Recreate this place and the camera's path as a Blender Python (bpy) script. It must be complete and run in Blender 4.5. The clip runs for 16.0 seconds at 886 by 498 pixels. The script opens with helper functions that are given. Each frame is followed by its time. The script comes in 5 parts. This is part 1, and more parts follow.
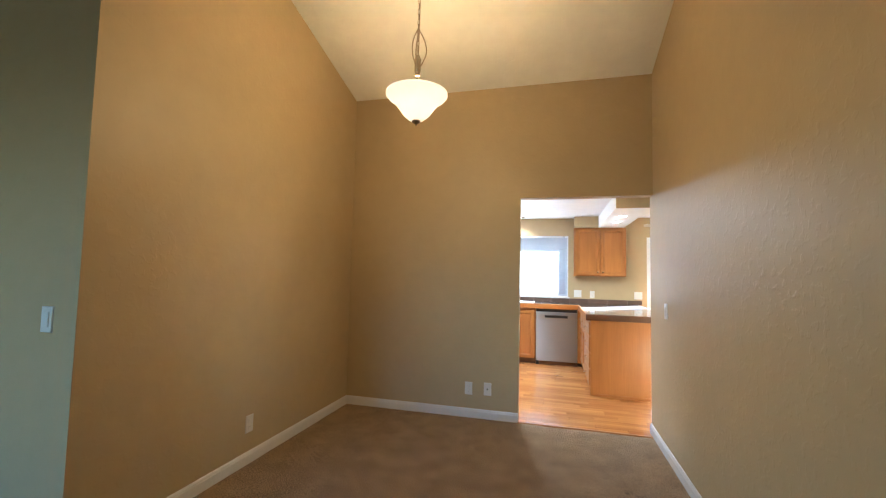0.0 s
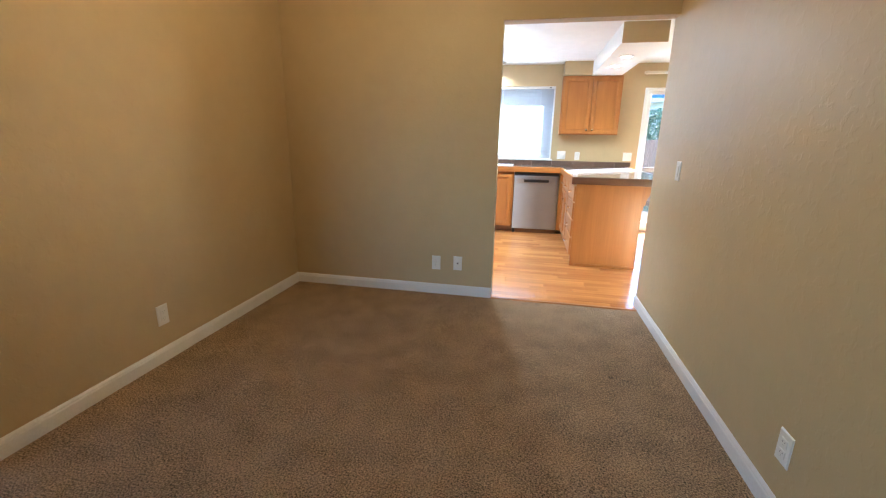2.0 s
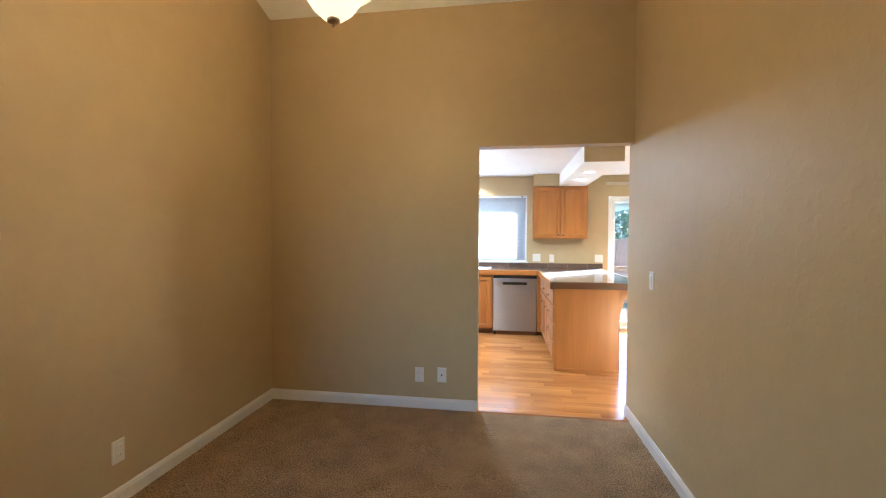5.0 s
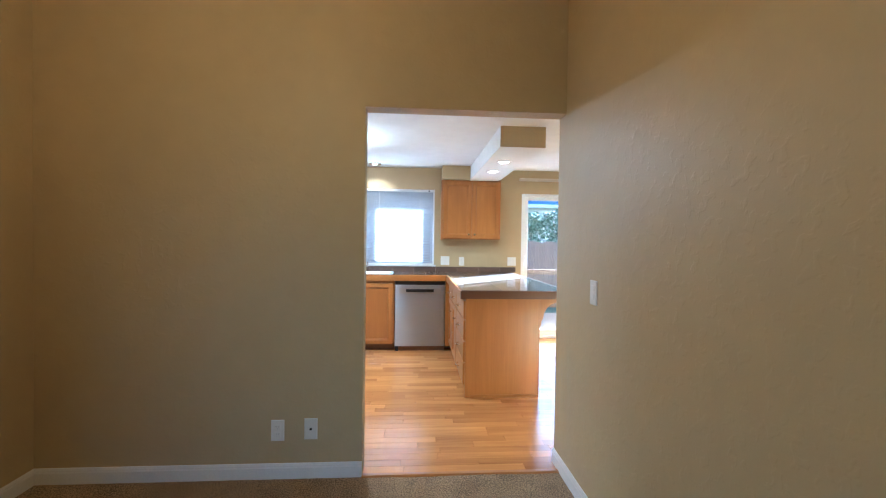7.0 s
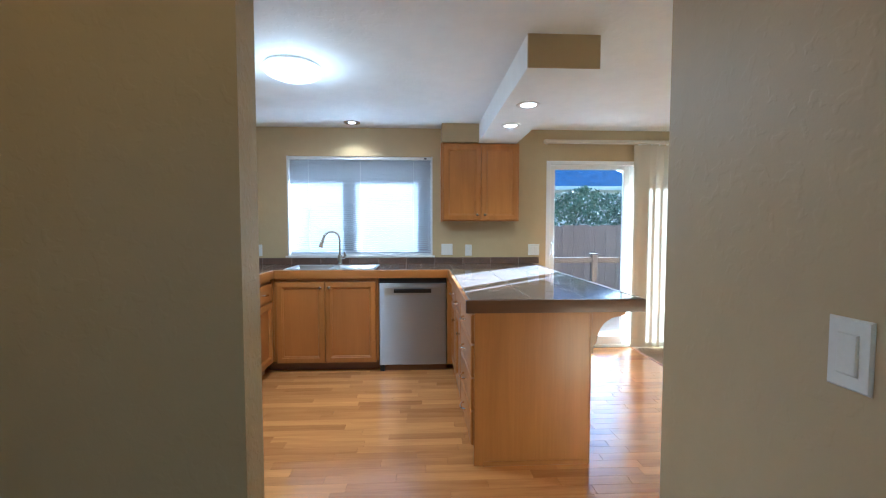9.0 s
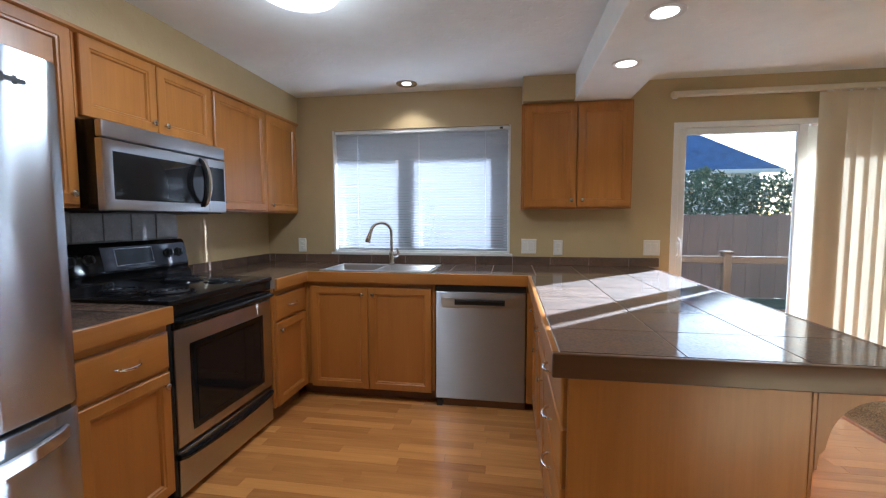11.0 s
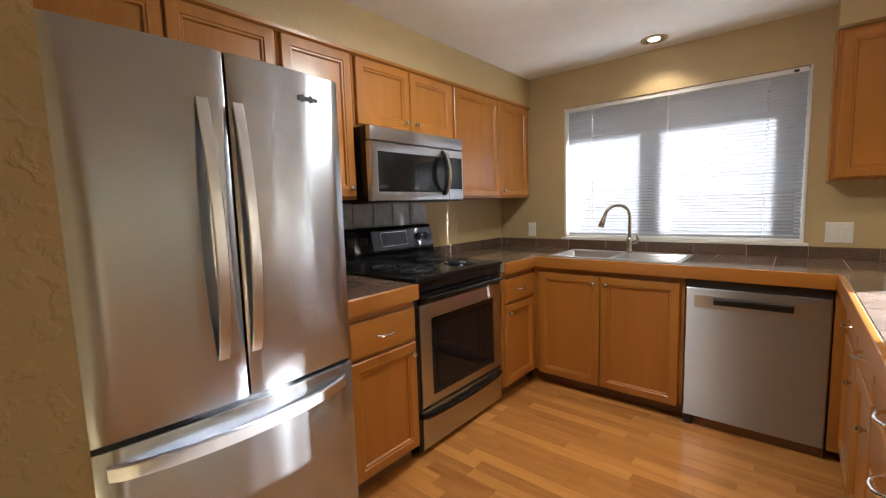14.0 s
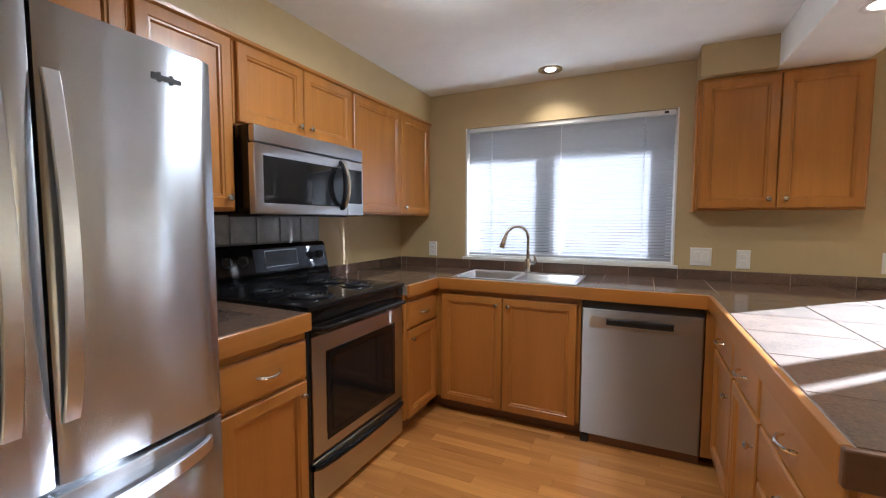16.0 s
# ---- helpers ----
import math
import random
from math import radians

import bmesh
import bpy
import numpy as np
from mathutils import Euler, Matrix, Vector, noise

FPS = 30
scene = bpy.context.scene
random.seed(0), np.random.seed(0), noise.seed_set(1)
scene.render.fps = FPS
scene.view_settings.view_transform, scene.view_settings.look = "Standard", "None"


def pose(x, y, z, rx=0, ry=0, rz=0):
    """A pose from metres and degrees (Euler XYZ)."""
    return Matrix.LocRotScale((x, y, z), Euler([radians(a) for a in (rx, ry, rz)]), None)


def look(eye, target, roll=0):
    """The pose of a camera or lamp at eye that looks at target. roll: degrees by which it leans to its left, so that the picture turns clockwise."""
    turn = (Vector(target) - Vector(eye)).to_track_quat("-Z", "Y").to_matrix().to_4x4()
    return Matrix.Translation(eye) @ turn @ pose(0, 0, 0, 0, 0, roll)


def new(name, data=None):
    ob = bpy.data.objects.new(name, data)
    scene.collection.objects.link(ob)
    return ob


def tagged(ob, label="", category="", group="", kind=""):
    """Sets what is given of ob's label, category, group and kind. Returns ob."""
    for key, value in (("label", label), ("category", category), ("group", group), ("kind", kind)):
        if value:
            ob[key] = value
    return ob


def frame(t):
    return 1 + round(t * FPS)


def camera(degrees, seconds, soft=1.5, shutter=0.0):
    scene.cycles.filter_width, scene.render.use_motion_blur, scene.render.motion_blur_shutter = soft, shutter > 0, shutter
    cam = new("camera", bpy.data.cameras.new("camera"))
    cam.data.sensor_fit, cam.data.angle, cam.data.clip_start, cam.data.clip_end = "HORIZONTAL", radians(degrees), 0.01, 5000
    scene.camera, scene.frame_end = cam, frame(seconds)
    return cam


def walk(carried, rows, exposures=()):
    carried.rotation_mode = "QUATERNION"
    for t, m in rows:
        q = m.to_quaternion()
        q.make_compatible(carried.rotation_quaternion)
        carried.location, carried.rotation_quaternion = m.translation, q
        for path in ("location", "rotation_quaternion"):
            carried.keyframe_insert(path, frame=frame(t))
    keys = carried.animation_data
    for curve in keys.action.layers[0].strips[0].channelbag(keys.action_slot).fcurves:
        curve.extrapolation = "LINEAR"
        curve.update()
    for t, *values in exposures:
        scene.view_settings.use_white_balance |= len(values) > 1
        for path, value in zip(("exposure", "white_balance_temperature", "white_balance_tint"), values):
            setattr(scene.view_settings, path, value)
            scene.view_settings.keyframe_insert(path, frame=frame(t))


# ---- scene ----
cam = camera(93.8, 16.0, soft=1.2)
PATH = [
    (0, (0.296, -3.898, 1.307), (-0.217, -1.969, 1.431), 1.3),
    (0.5, (0.283, -3.632, 1.317), (-0.3, -1.720, 1.4), 0.8),
    (1, (0.238, -3.387, 1.286), (-0.26, -1.450, 1.3), 0.8),
    (1.5, (0.205, -3.228, 1.249), (-0.25, -1.299, 0.981), 1.2),
    (2, (0.23, -3.210, 1.223), (-0.147, -1.312, 0.718), 1),
    (2.5, (0.257, -3.227, 1.263), (-0.14, -1.280, 1.034), 0.5),
    (3, (0.254, -3.245, 1.335), (-0.139, -1.285, 1.398), 0.1),
    (5.5, (0.186, -3.183, 1.325), (-0.011, -1.193, 1.262), 0.9),
    (6, (0.192, -2.997, 1.321), (0.179, -0.998, 1.265), 2.8),
    (6.5, (0.241, -2.685, 1.327), (0.25, -0.685, 1.287), 0.7),
    (7, (0.273, -2.332, 1.299), (0.412, -0.337, 1.265), 0.8),
    (7.5, (0.288, -2.012, 1.28), (0.441, -0.018, 1.25), 0.1),
    (8, (0.339, -1.640, 1.293), (0.431, 0.358, 1.304), 0.6),
    (8.2, (0.359, -1.531, 1.287), (0.478, 0.465, 1.227), 0.4),
    (10.3, (0.52, -0.308, 1.266), (0.525, 1.689, 1.152), 0.3),
    (10.5, (0.524, -0.225, 1.272), (0.49, 1.772, 1.175), 0.9),
    (11, (0.538, -0.111, 1.266), (0.222, 1.858, 1.121), -0.1),
    (11.5, (0.534, -0.081, 1.276), (-0.126, 1.803, 1.148), -0.3),
    (12, (0.495, -0.105, 1.281), (-0.518, 1.617, 1.184), -1.3),
    (12.5, (0.446, -0.119, 1.297), (-0.844, 1.407, 1.23), -2.1),
    (13, (0.482, -0.086, 1.289), (-0.909, 1.346, 1.181), -2.8),
    (13.5, (0.52, -0.048, 1.271), (-0.844, 1.398, 1.053), -2.5),
    (14, (0.494, 0.008, 1.27), (-0.795, 1.524, 1.062), -1.8),
    (14.5, (0.415, 0.079, 1.278), (-0.804, 1.656, 1.115), -1.7),
    (15, (0.396, 0.099, 1.286), (-0.759, 1.726, 1.148), -1),
    (15.5, (0.368, 0.117, 1.291), (-0.701, 1.801, 1.149), -0.2),
    (16, (0.344, 0.139, 1.278), (-0.517, 1.939, 1.14), 0.1),
]
EXPOSURES = [(0, 4.95, 4450, 4), (2.0, 5.12, 4400, 4), (3.0, 4.95, 4450, 4), (5.5, 4.9, 4450, 4), (7.0, 4.6, 4150, 2), (8.2, 4.2, 3900, -1), (10.3, 3.35, 4600, 5), (11.2, 3.2, 4850, 8), (12, 3.3, 5600, 10), (13, 3.48, 5700, 10), (14.5, 3.45, 5600, 9), (16, 3.42, 5100, 10)]
walk(cam, [(t, look(eye, target, roll)) for t, eye, target, roll in PATH], EXPOSURES)

# ---- room sizes ----
XL, XR = -1.70, 1.12            # dining room side walls
DW, DT = -0.038, 0.070           # both faces of the wall with the doorway
KL, KR, KB = -1.53, 7.0, 3.21   # kitchen: side walls, window wall
KC = 2.28                       # kitchen ceiling

# ---- world, sun, lamps ----
SUN_TO = Vector((0.718, 0.696, 0.0)).normalized()
SUN_EL = radians(14.5)
world = bpy.data.worlds.new("sky")
scene.world = world
world.use_nodes = True
wn = world.node_tree.nodes
sky = wn.new("ShaderNodeTexSky")
sky.sky_type = "NISHITA"
sky.sun_disc = False
sky.sun_elevation = SUN_EL
sky.sun_rotation = math.atan2(SUN_TO.x, SUN_TO.y)
world.node_tree.links.new(sky.outputs[0], wn["Background"].inputs[0])
wn["Background"].inputs[1].default_value = 0.05

sun_data = bpy.data.lights.new("sun", "SUN")
sun_data.energy, sun_data.angle, sun_data.color = 5.0, radians(0.6), (1.0, 0.93, 0.82)
sun = new("sun", sun_data)
sun_way = Vector((SUN_TO.x * math.cos(SUN_EL), SUN_TO.y * math.cos(SUN_EL), math.sin(SUN_EL)))
sun.matrix_world = look(sun_way * 40, (0, 0, 0))


def lamp(name, kind, at, energy, color, size=0.1, target=None, size_y=None, spread=None):
    data = bpy.data.lights.new(name, kind)
    data.energy, data.color = energy, color
    if kind == "AREA":
        data.size = size
        if size_y:
            data.shape, data.size_y = "RECTANGLE", size_y
        if spread:
            data.spread = radians(spread)
    elif kind == "SPOT":
        data.shadow_soft_size, data.spot_size, data.spot_blend = size, radians(spread or 110), 0.6
    else:
        data.shadow_soft_size = size
    ob = new(name, data)
    ob.matrix_world = look(at, target or (at[0], at[1] + 0.0001, at[2] - 1))
    return ob


WARM = (1.0, 0.565, 0.19)
COOL = (0.52, 0.68, 1.0)
DAY = (0.68, 0.83, 1.0)
lamp("pendant_bulb", "POINT", (-0.52, -1.54, 2.40), 1.35, WARM, 0.06)
lamp("dome_bulb", "POINT", (-0.36, 1.62, 2.16), 0.65, (1.0, 0.92, 0.78), 0.10)
lamp("dome_underside", "AREA", (-0.36, 1.62, 2.188), 1.35, (1.0, 0.92, 0.78), 0.24)
for cx, cy, cz in ((1.155, 1.765, 2.10), (1.155, 2.335, 2.10), (-0.236, 3.0, 2.275)):
    lamp("can_bulb", "SPOT", (cx, cy, cz - 0.012), 1.3, (1.0, 0.80, 0.55), 0.04, spread=120)
# area lamps standing in for sky light at openings out of view
lamp("living_room_sky", "AREA", (-3.2, -6.98, 1.45), 0.025, COOL, 2.4, (-1.6, 0, 0.6), 1.6)
# added fill lamp that brightens the nook; its opening is invented
lamp("nook_fill", "AREA", (5.65, KB + 0.14, 1.475), 9.0, DAY, 1.78, (5.9, 0, 0.9), 1.13, spread=95)

# ---- materials ----
def material(name, color, rough=0.5, metal=0.0, vary=0.08, scale=6.0, fine=120.0, bump=0.0, bump_scale=60.0, stretch=(1, 1, 1),
             coat=0.0, island=0.0, bump2=0.0, bump2_scale=12.0, rough_vary=0.0, distance=0.002, blotch=1.0):
    """A surface with its colour varied at two scales, a relief at two scales and uneven gloss."""
    m = bpy.data.materials.new(name)
    m.use_nodes = True
    n, l = m.node_tree.nodes, m.node_tree.links
    b = n["Principled BSDF"]
    b.inputs["Roughness"].default_value, b.inputs["Metallic"].default_value = rough, metal
    b.inputs["Coat Weight"].default_value = coat
    b.inputs["Coat Roughness"].default_value = 0.06
    co = n.new("ShaderNodeTexCoord")
    mp = n.new("ShaderNodeMapping")
    mp.inputs["Scale"].default_value = stretch
    l.new(co.outputs["Object"], mp.inputs[0])

    def noise_tex(s, detail=4.0):
        t = n.new("ShaderNodeTexNoise")
        t.inputs["Scale"].default_value, t.inputs["Detail"].default_value = s, detail
        l.new(mp.outputs[0], t.inputs["Vector"])
        return t

    big, small = noise_tex(scale), noise_tex(fine, 2.0)
    add = n.new("ShaderNodeMath")
    add.operation = "MULTIPLY_ADD"
    l.new(big.outputs[0], add.inputs[0])
    add.inputs[1].default_value = blotch
    l.new(small.outputs[0], add.inputs[2])
    last = add.outputs[0]
    if island:
        info = n.new("ShaderNodeObjectInfo")
        mul = n.new("ShaderNodeMath")
        mul.operation = "MULTIPLY_ADD"
        l.new(info.outputs["Random"], mul.inputs[0])
        mul.inputs[1].default_value = island
        l.new(last, mul.inputs[2])
        sub = n.new("ShaderNodeMath")
        sub.operation = "SUBTRACT"
        l.new(mul.outputs[0], sub.inputs[0])
        sub.inputs[1].default_value = island / 2
        last = sub.outputs[0]
    rng = n.new("ShaderNodeMapRange")
    rng.inputs["From Min"].default_value, rng.inputs["From Max"].default_value = 0.1 + 0.5 * blotch, 0.9 + 0.5 * blotch
    rng.inputs["To Min"].default_value, rng.inputs["To Max"].default_value = 1 - 2 * vary, 1 + 2 * vary
    rng.clamp = False
    l.new(last, rng.inputs["Value"])
    mix = n.new("ShaderNodeMix")
    mix.data_type, mix.blend_type = "RGBA", "MULTIPLY"
    mix.inputs[0].default_value = 1.0
    mix.inputs[6].default_value = (*color, 1)
    l.new(rng.outputs[0], mix.inputs[7])
    l.new(mix.outputs[2], b.inputs["Base Color"])
    if rough_vary:
        rr = n.new("ShaderNodeMapRange")
        rr.inputs["From Min"].default_value, rr.inputs["From Max"].default_value = 0.3, 0.7
        rr.inputs["To Min"].default_value, rr.inputs["To Max"].default_value = max(0.02, rough - rough_vary), rough + rough_vary
        l.new(big.outputs[0], rr.inputs["Value"])
        l.new(rr.outputs[0], b.inputs["Roughness"])
    if bump or bump2:
        prev = None
        for strength, s in ((bump2, bump2_scale), (bump, bump_scale)):
            if strength:
                t = noise_tex(s, 3.0)
                bp = n.new("ShaderNodeBump")
                bp.inputs["Strength"].default_value, bp.inputs["Distance"].default_value = strength, distance
                l.new(t.outputs[0], bp.inputs["Height"])
                if prev:
                    l.new(prev, bp.inputs["Normal"])
                prev = bp.outputs[0]
        l.new(prev, b.inputs["Normal"])
        if coat:
            l.new(prev, b.inputs["Coat Normal"])
    return m


def textured_paint(name, color, rough=0.55, blob=22.0, strength=0.5, low=0.53, high=0.63, detail=2.5):
    """Hand-trowelled wall paint: flattened smears over a fine orange peel."""
    m = material(name, color, rough, vary=0.02, scale=1.3, fine=9.0, bump=0.10, bump_scale=170.0)
    n, l = m.node_tree.nodes, m.node_tree.links
    b = n["Principled BSDF"]
    co = n.new("ShaderNodeTexCoord")
    t = n.new("ShaderNodeTexNoise")
    t.inputs["Scale"].default_value, t.inputs["Detail"].default_value, t.inputs["Distortion"].default_value = blob, detail, 0.3
    l.new(co.outputs["Object"], t.inputs["Vector"])
    ramp = n.new("ShaderNodeMapRange")
    ramp.interpolation_type = "SMOOTHSTEP"
    ramp.inputs["From Min"].default_value, ramp.inputs["From Max"].default_value = low, high
    l.new(t.outputs[0], ramp.inputs["Value"])
    bp = n.new("ShaderNodeBump")
    bp.inputs["Strength"].default_value, bp.inputs["Distance"].default_value = strength, 0.003
    l.new(ramp.outputs[0], bp.inputs["Height"])
    old = b.inputs["Normal"].links[0].from_socket
    l.new(old, bp.inputs["Normal"])
    l.new(bp.outputs[0], b.inputs["Normal"])
    return m


def wood(name, color, dark, along="z", rough=0.36, ring=1.0, island=0.0, coat=0.3, contrast=0.7):
    """Straight-grained wood: long stretched figure, fine pores, satin lacquer."""
    m = bpy.data.materials.new(name)
    m.use_nodes = True
    n, l = m.node_tree.nodes, m.node_tree.links
    b = n["Principled BSDF"]
    b.inputs["Roughness"].default_value, b.inputs["Coat Weight"].default_value, b.inputs["Coat Roughness"].default_value = rough, coat, 0.2
    co = n.new("ShaderNodeTexCoord")
    vec = co.outputs["Object"]
    if island:
        info = n.new("ShaderNodeObjectInfo")
        off = n.new("ShaderNodeVectorMath")
        off.operation = "SCALE"
        off.inputs[0].default_value = (13.0, 7.0, 5.0)
        l.new(info.outputs["Random"], off.inputs[3])
        ad = n.new("ShaderNodeVectorMath")
        l.new(vec, ad.inputs[0])
        l.new(off.outputs[0], ad.inputs[1])
        vec = ad.outputs[0]

    def grain(s, squeeze, detail):
        mp = n.new("ShaderNodeMapping")
        mp.inputs["Scale"].default_value = [squeeze if a == along else 1.0 for a in "xyz"]
        l.new(vec, mp.inputs[0])
        t = n.new("ShaderNodeTexNoise")
        t.inputs["Scale"].default_value, t.inputs["Detail"].default_value, t.inputs["Distortion"].default_value = s, detail, 0.6
        l.new(mp.outputs[0], t.inputs["Vector"])
        return t.outputs[0]

    a, c = grain(9.0 * ring, 0.12, 5.0), grain(90.0 * ring, 0.04, 3.0)
    add = n.new("ShaderNodeMath")
    add.operation = "MULTIPLY_ADD"
    l.new(c, add.inputs[0])
    add.inputs[1].default_value = 0.45
    l.new(a, add.inputs[2])
    last = add.outputs[0]
    if island:
        ma = n.new("ShaderNodeMath")
        ma.operation = "MULTIPLY_ADD"
        l.new(info.outputs["Random"], ma.inputs[0])
        ma.inputs[1].default_value = island
        l.new(last, ma.inputs[2])
        last = ma.outputs[0]
    rng = n.new("ShaderNodeMapRange")
    mid = 0.72 + island / 2
    rng.inputs["From Min"].default_value, rng.inputs["From Max"].default_value = mid - 0.3 / contrast - island / 2, mid + 0.3 / contrast + island / 2
    l.new(last, rng.inputs["Value"])
    mix = n.new("ShaderNodeMix")
    mix.data_type = "RGBA"
    mix.inputs[6].default_value, mix.inputs[7].default_value = (*dark, 1), (*color, 1)
    l.new(rng.outputs[0], mix.inputs[0])
    l.new(mix.outputs[2], b.inputs["Base Color"])
    bp = n.new("ShaderNodeBump")
    bp.inputs["Strength"].default_value, bp.inputs["Distance"].default_value = 0.08, 0.001
    l.new(c, bp.inputs["Height"])
    l.new(bp.outputs[0], b.inputs["Normal"])
    return m


def brushed(name, color, along, rough=0.36, oneway=0.85):
    """Brushed steel with a fine one-way grain and a faint waviness."""
    m = material(name, color, rough, 1.0, vary=0.03, scale=2.0, fine=300.0, bump=0.02, bump_scale=260.0,
                 stretch=tuple(0.02 if a == along else 1.0 for a in "xyz"))
    n, l = m.node_tree.nodes, m.node_tree.links
    b, up = n["Principled BSDF"], n.new("ShaderNodeCombineXYZ")
    up.inputs[2].default_value = 1.0
    b.inputs["Anisotropic"].default_value = oneway
    l.new(up.outputs[0], b.inputs["Tangent"])
    return m


def glass(name, tint=(1, 1, 1), rough=0.0):
    m = bpy.data.materials.new(name)
    m.use_nodes = True
    n, l = m.node_tree.nodes, m.node_tree.links
    n.remove(n["Principled BSDF"])
    clear, gloss, mix, fres = n.new("ShaderNodeBsdfTransparent"), n.new("ShaderNodeBsdfGlossy"), n.new("ShaderNodeMixShader"), n.new("ShaderNodeFresnel")
    clear.inputs[0].default_value = (*tint, 1)
    gloss.inputs["Roughness"].default_value = rough
    fres.inputs[0].default_value = 1.45
    l.new(fres.outputs[0], mix.inputs[0])
    l.new(clear.outputs[0], mix.inputs[1])
    l.new(gloss.outputs[0], mix.inputs[2])
    l.new(mix.outputs[0], n["Material Output"].inputs[0])
    return m


def glowing(name, color, strength):
    m = material(name, (0.9, 0.88, 0.84), 0.3)
    b = m.node_tree.nodes["Principled BSDF"]
    b.inputs["Emission Color"].default_value, b.inputs["Emission Strength"].default_value = (*color, 1), strength
    return m


def thin_sheet(name, color, through_part):
    """Vinyl that lets part of the light through."""
    m = bpy.data.materials.new(name)
    m.use_nodes = True
    n, l = m.node_tree.nodes, m.node_tree.links
    b = n["Principled BSDF"]
    b.inputs["Base Color"].default_value, b.inputs["Roughness"].default_value = (*color, 1), 0.45
    tr, mix = n.new("ShaderNodeBsdfTranslucent"), n.new("ShaderNodeMixShader")
    tr.inputs[0].default_value = (*color, 1)
    mix.inputs[0].default_value = through_part
    l.new(b.outputs[0], mix.inputs[1])
    l.new(tr.outputs[0], mix.inputs[2])
    l.new(mix.outputs[0], n["Material Output"].inputs[0])
    return m


M_WALL = textured_paint("tan wall paint", (0.48, 0.368, 0.190), 0.5, 26.0, 0.13)
M_JAMB = textured_paint("heavily trowelled tan paint", (0.48, 0.368, 0.190), 0.5, 42.0, 0.36, 0.50, 0.60, 3.0)
M_CEIL = textured_paint("white ceiling paint", (0.84, 0.84, 0.81), 0.75, 26.0, 0.22)
M_TRIM = material("white trim paint", (0.74, 0.72, 0.69), 0.35, vary=0.04, scale=5, bump=0.05)
M_CARPET = material("beige cut-pile carpet", (0.30, 0.205, 0.108), 0.95, vary=0.8, blotch=0.24, scale=6.0, fine=150.0, bump=1.0, bump_scale=120.0, bump2=0.5, bump2_scale=30.0, distance=0.010)
M_DARKGROUT = material("grey grout", (0.19, 0.18, 0.17), 0.85, vary=0.1)
M_MAPLE = wood("honey maple", (0.48, 0.200, 0.031), (0.315, 0.118, 0.016), "z", island=0.14, contrast=0.9)
M_MAPLE_Y = wood("honey maple lengthwise", (0.48, 0.200, 0.031), (0.315, 0.118, 0.016), "y", island=0.14)
M_MAPLE_X = wood("honey maple crosswise", (0.48, 0.200, 0.031), (0.315, 0.118, 0.016), "x", island=0.14)
M_PANEL = wood("honey maple panel veneer", (0.46, 0.184, 0.029), (0.345, 0.126, 0.018), "z", island=0.14, contrast=0.9)
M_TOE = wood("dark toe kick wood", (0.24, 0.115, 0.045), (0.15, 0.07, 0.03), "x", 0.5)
M_PLANK = wood("oak laminate", (0.76, 0.36, 0.090), (0.34, 0.130, 0.030), "x", 0.22, 1.3, 0.6, 0.45, 1.2)
M_JOINT = material("floor joint", (0.26, 0.14, 0.055), 0.7)
M_TILE = material("brown porcelain tile", (0.102, 0.055, 0.030), 0.70, coat=0.85, vary=0.34, scale=9.0, fine=140.0, bump=0.10, bump_scale=90.0, island=0.35, rough_vary=0.07)
M_TILE.node_tree.nodes["Principled BSDF"].inputs["Specular IOR Level"].default_value = 0.65
M_GROUT = material("sand grout", (0.36, 0.30, 0.23), 0.85, vary=0.1, bump=0.3, bump_scale=300)
M_STEEL_Z = brushed("stainless steel vertical grain", (0.50, 0.535, 0.59), "x", 0.42, 0.95)
M_STEEL_X = brushed("stainless steel crosswise grain", (0.66, 0.66, 0.67), "x", 0.30)
M_STEEL_Y = brushed("stainless steel lengthwise grain", (0.52, 0.525, 0.54), "y", 0.28)
M_SATIN = material("satin steel handle", (0.62, 0.63, 0.66), 0.34, 1.0, vary=0.02, scale=3)
M_CHROME = material("polished chrome", (0.80, 0.80, 0.80), 0.08, 1.0, vary=0.01)
M_NICKEL = material("brushed nickel", (0.60, 0.57, 0.52), 0.25, 1.0, vary=0.02)
M_BLACK = material("black enamel", (0.010, 0.010, 0.011), 0.10, vary=0.02)
M_BLACK.node_tree.nodes["Principled BSDF"].inputs["Specular IOR Level"].default_value = 0.3
M_BLACKGLASS = material("black glass", (0.012, 0.012, 0.013), 0.04, vary=0.0)
M_BLACKGLASS.node_tree.nodes["Principled BSDF"].inputs["Specular IOR Level"].default_value = 0.3
M_BLACKPLASTIC = material("black plastic", (0.018, 0.018, 0.02), 0.35, vary=0.05, bump=0.05, bump_scale=400)
M_PLASTIC = material("white plastic", (0.75, 0.73, 0.68), 0.3, vary=0.02)
M_SLOT = material("dark slot", (0.02, 0.02, 0.02), 0.6)
M_VINYL = material("white window vinyl", (0.78, 0.78, 0.77), 0.3, vary=0.02)
M_SLAT = thin_sheet("white blind slat", (0.44, 0.45, 0.48), 0.05)
M_VANE = thin_sheet("cream vinyl vane", (0.64, 0.57, 0.44), 0.08)
M_GLASS = glass("window glass")

# ---- building helpers ----
ORIGIN = {}


def thing(name, at, label, category, group="", kind=""):
    ob = new(name)
    ob.empty_display_size = 0.1
    ob.location = at
    ORIGIN[ob] = Vector(at)
    return tagged(ob, label, category, group, kind)


def smooth(me, angle=35):
    me.polygons.foreach_set("use_smooth", [True] * len(me.polygons))
    me.set_sharp_from_angle(angle=radians(angle))


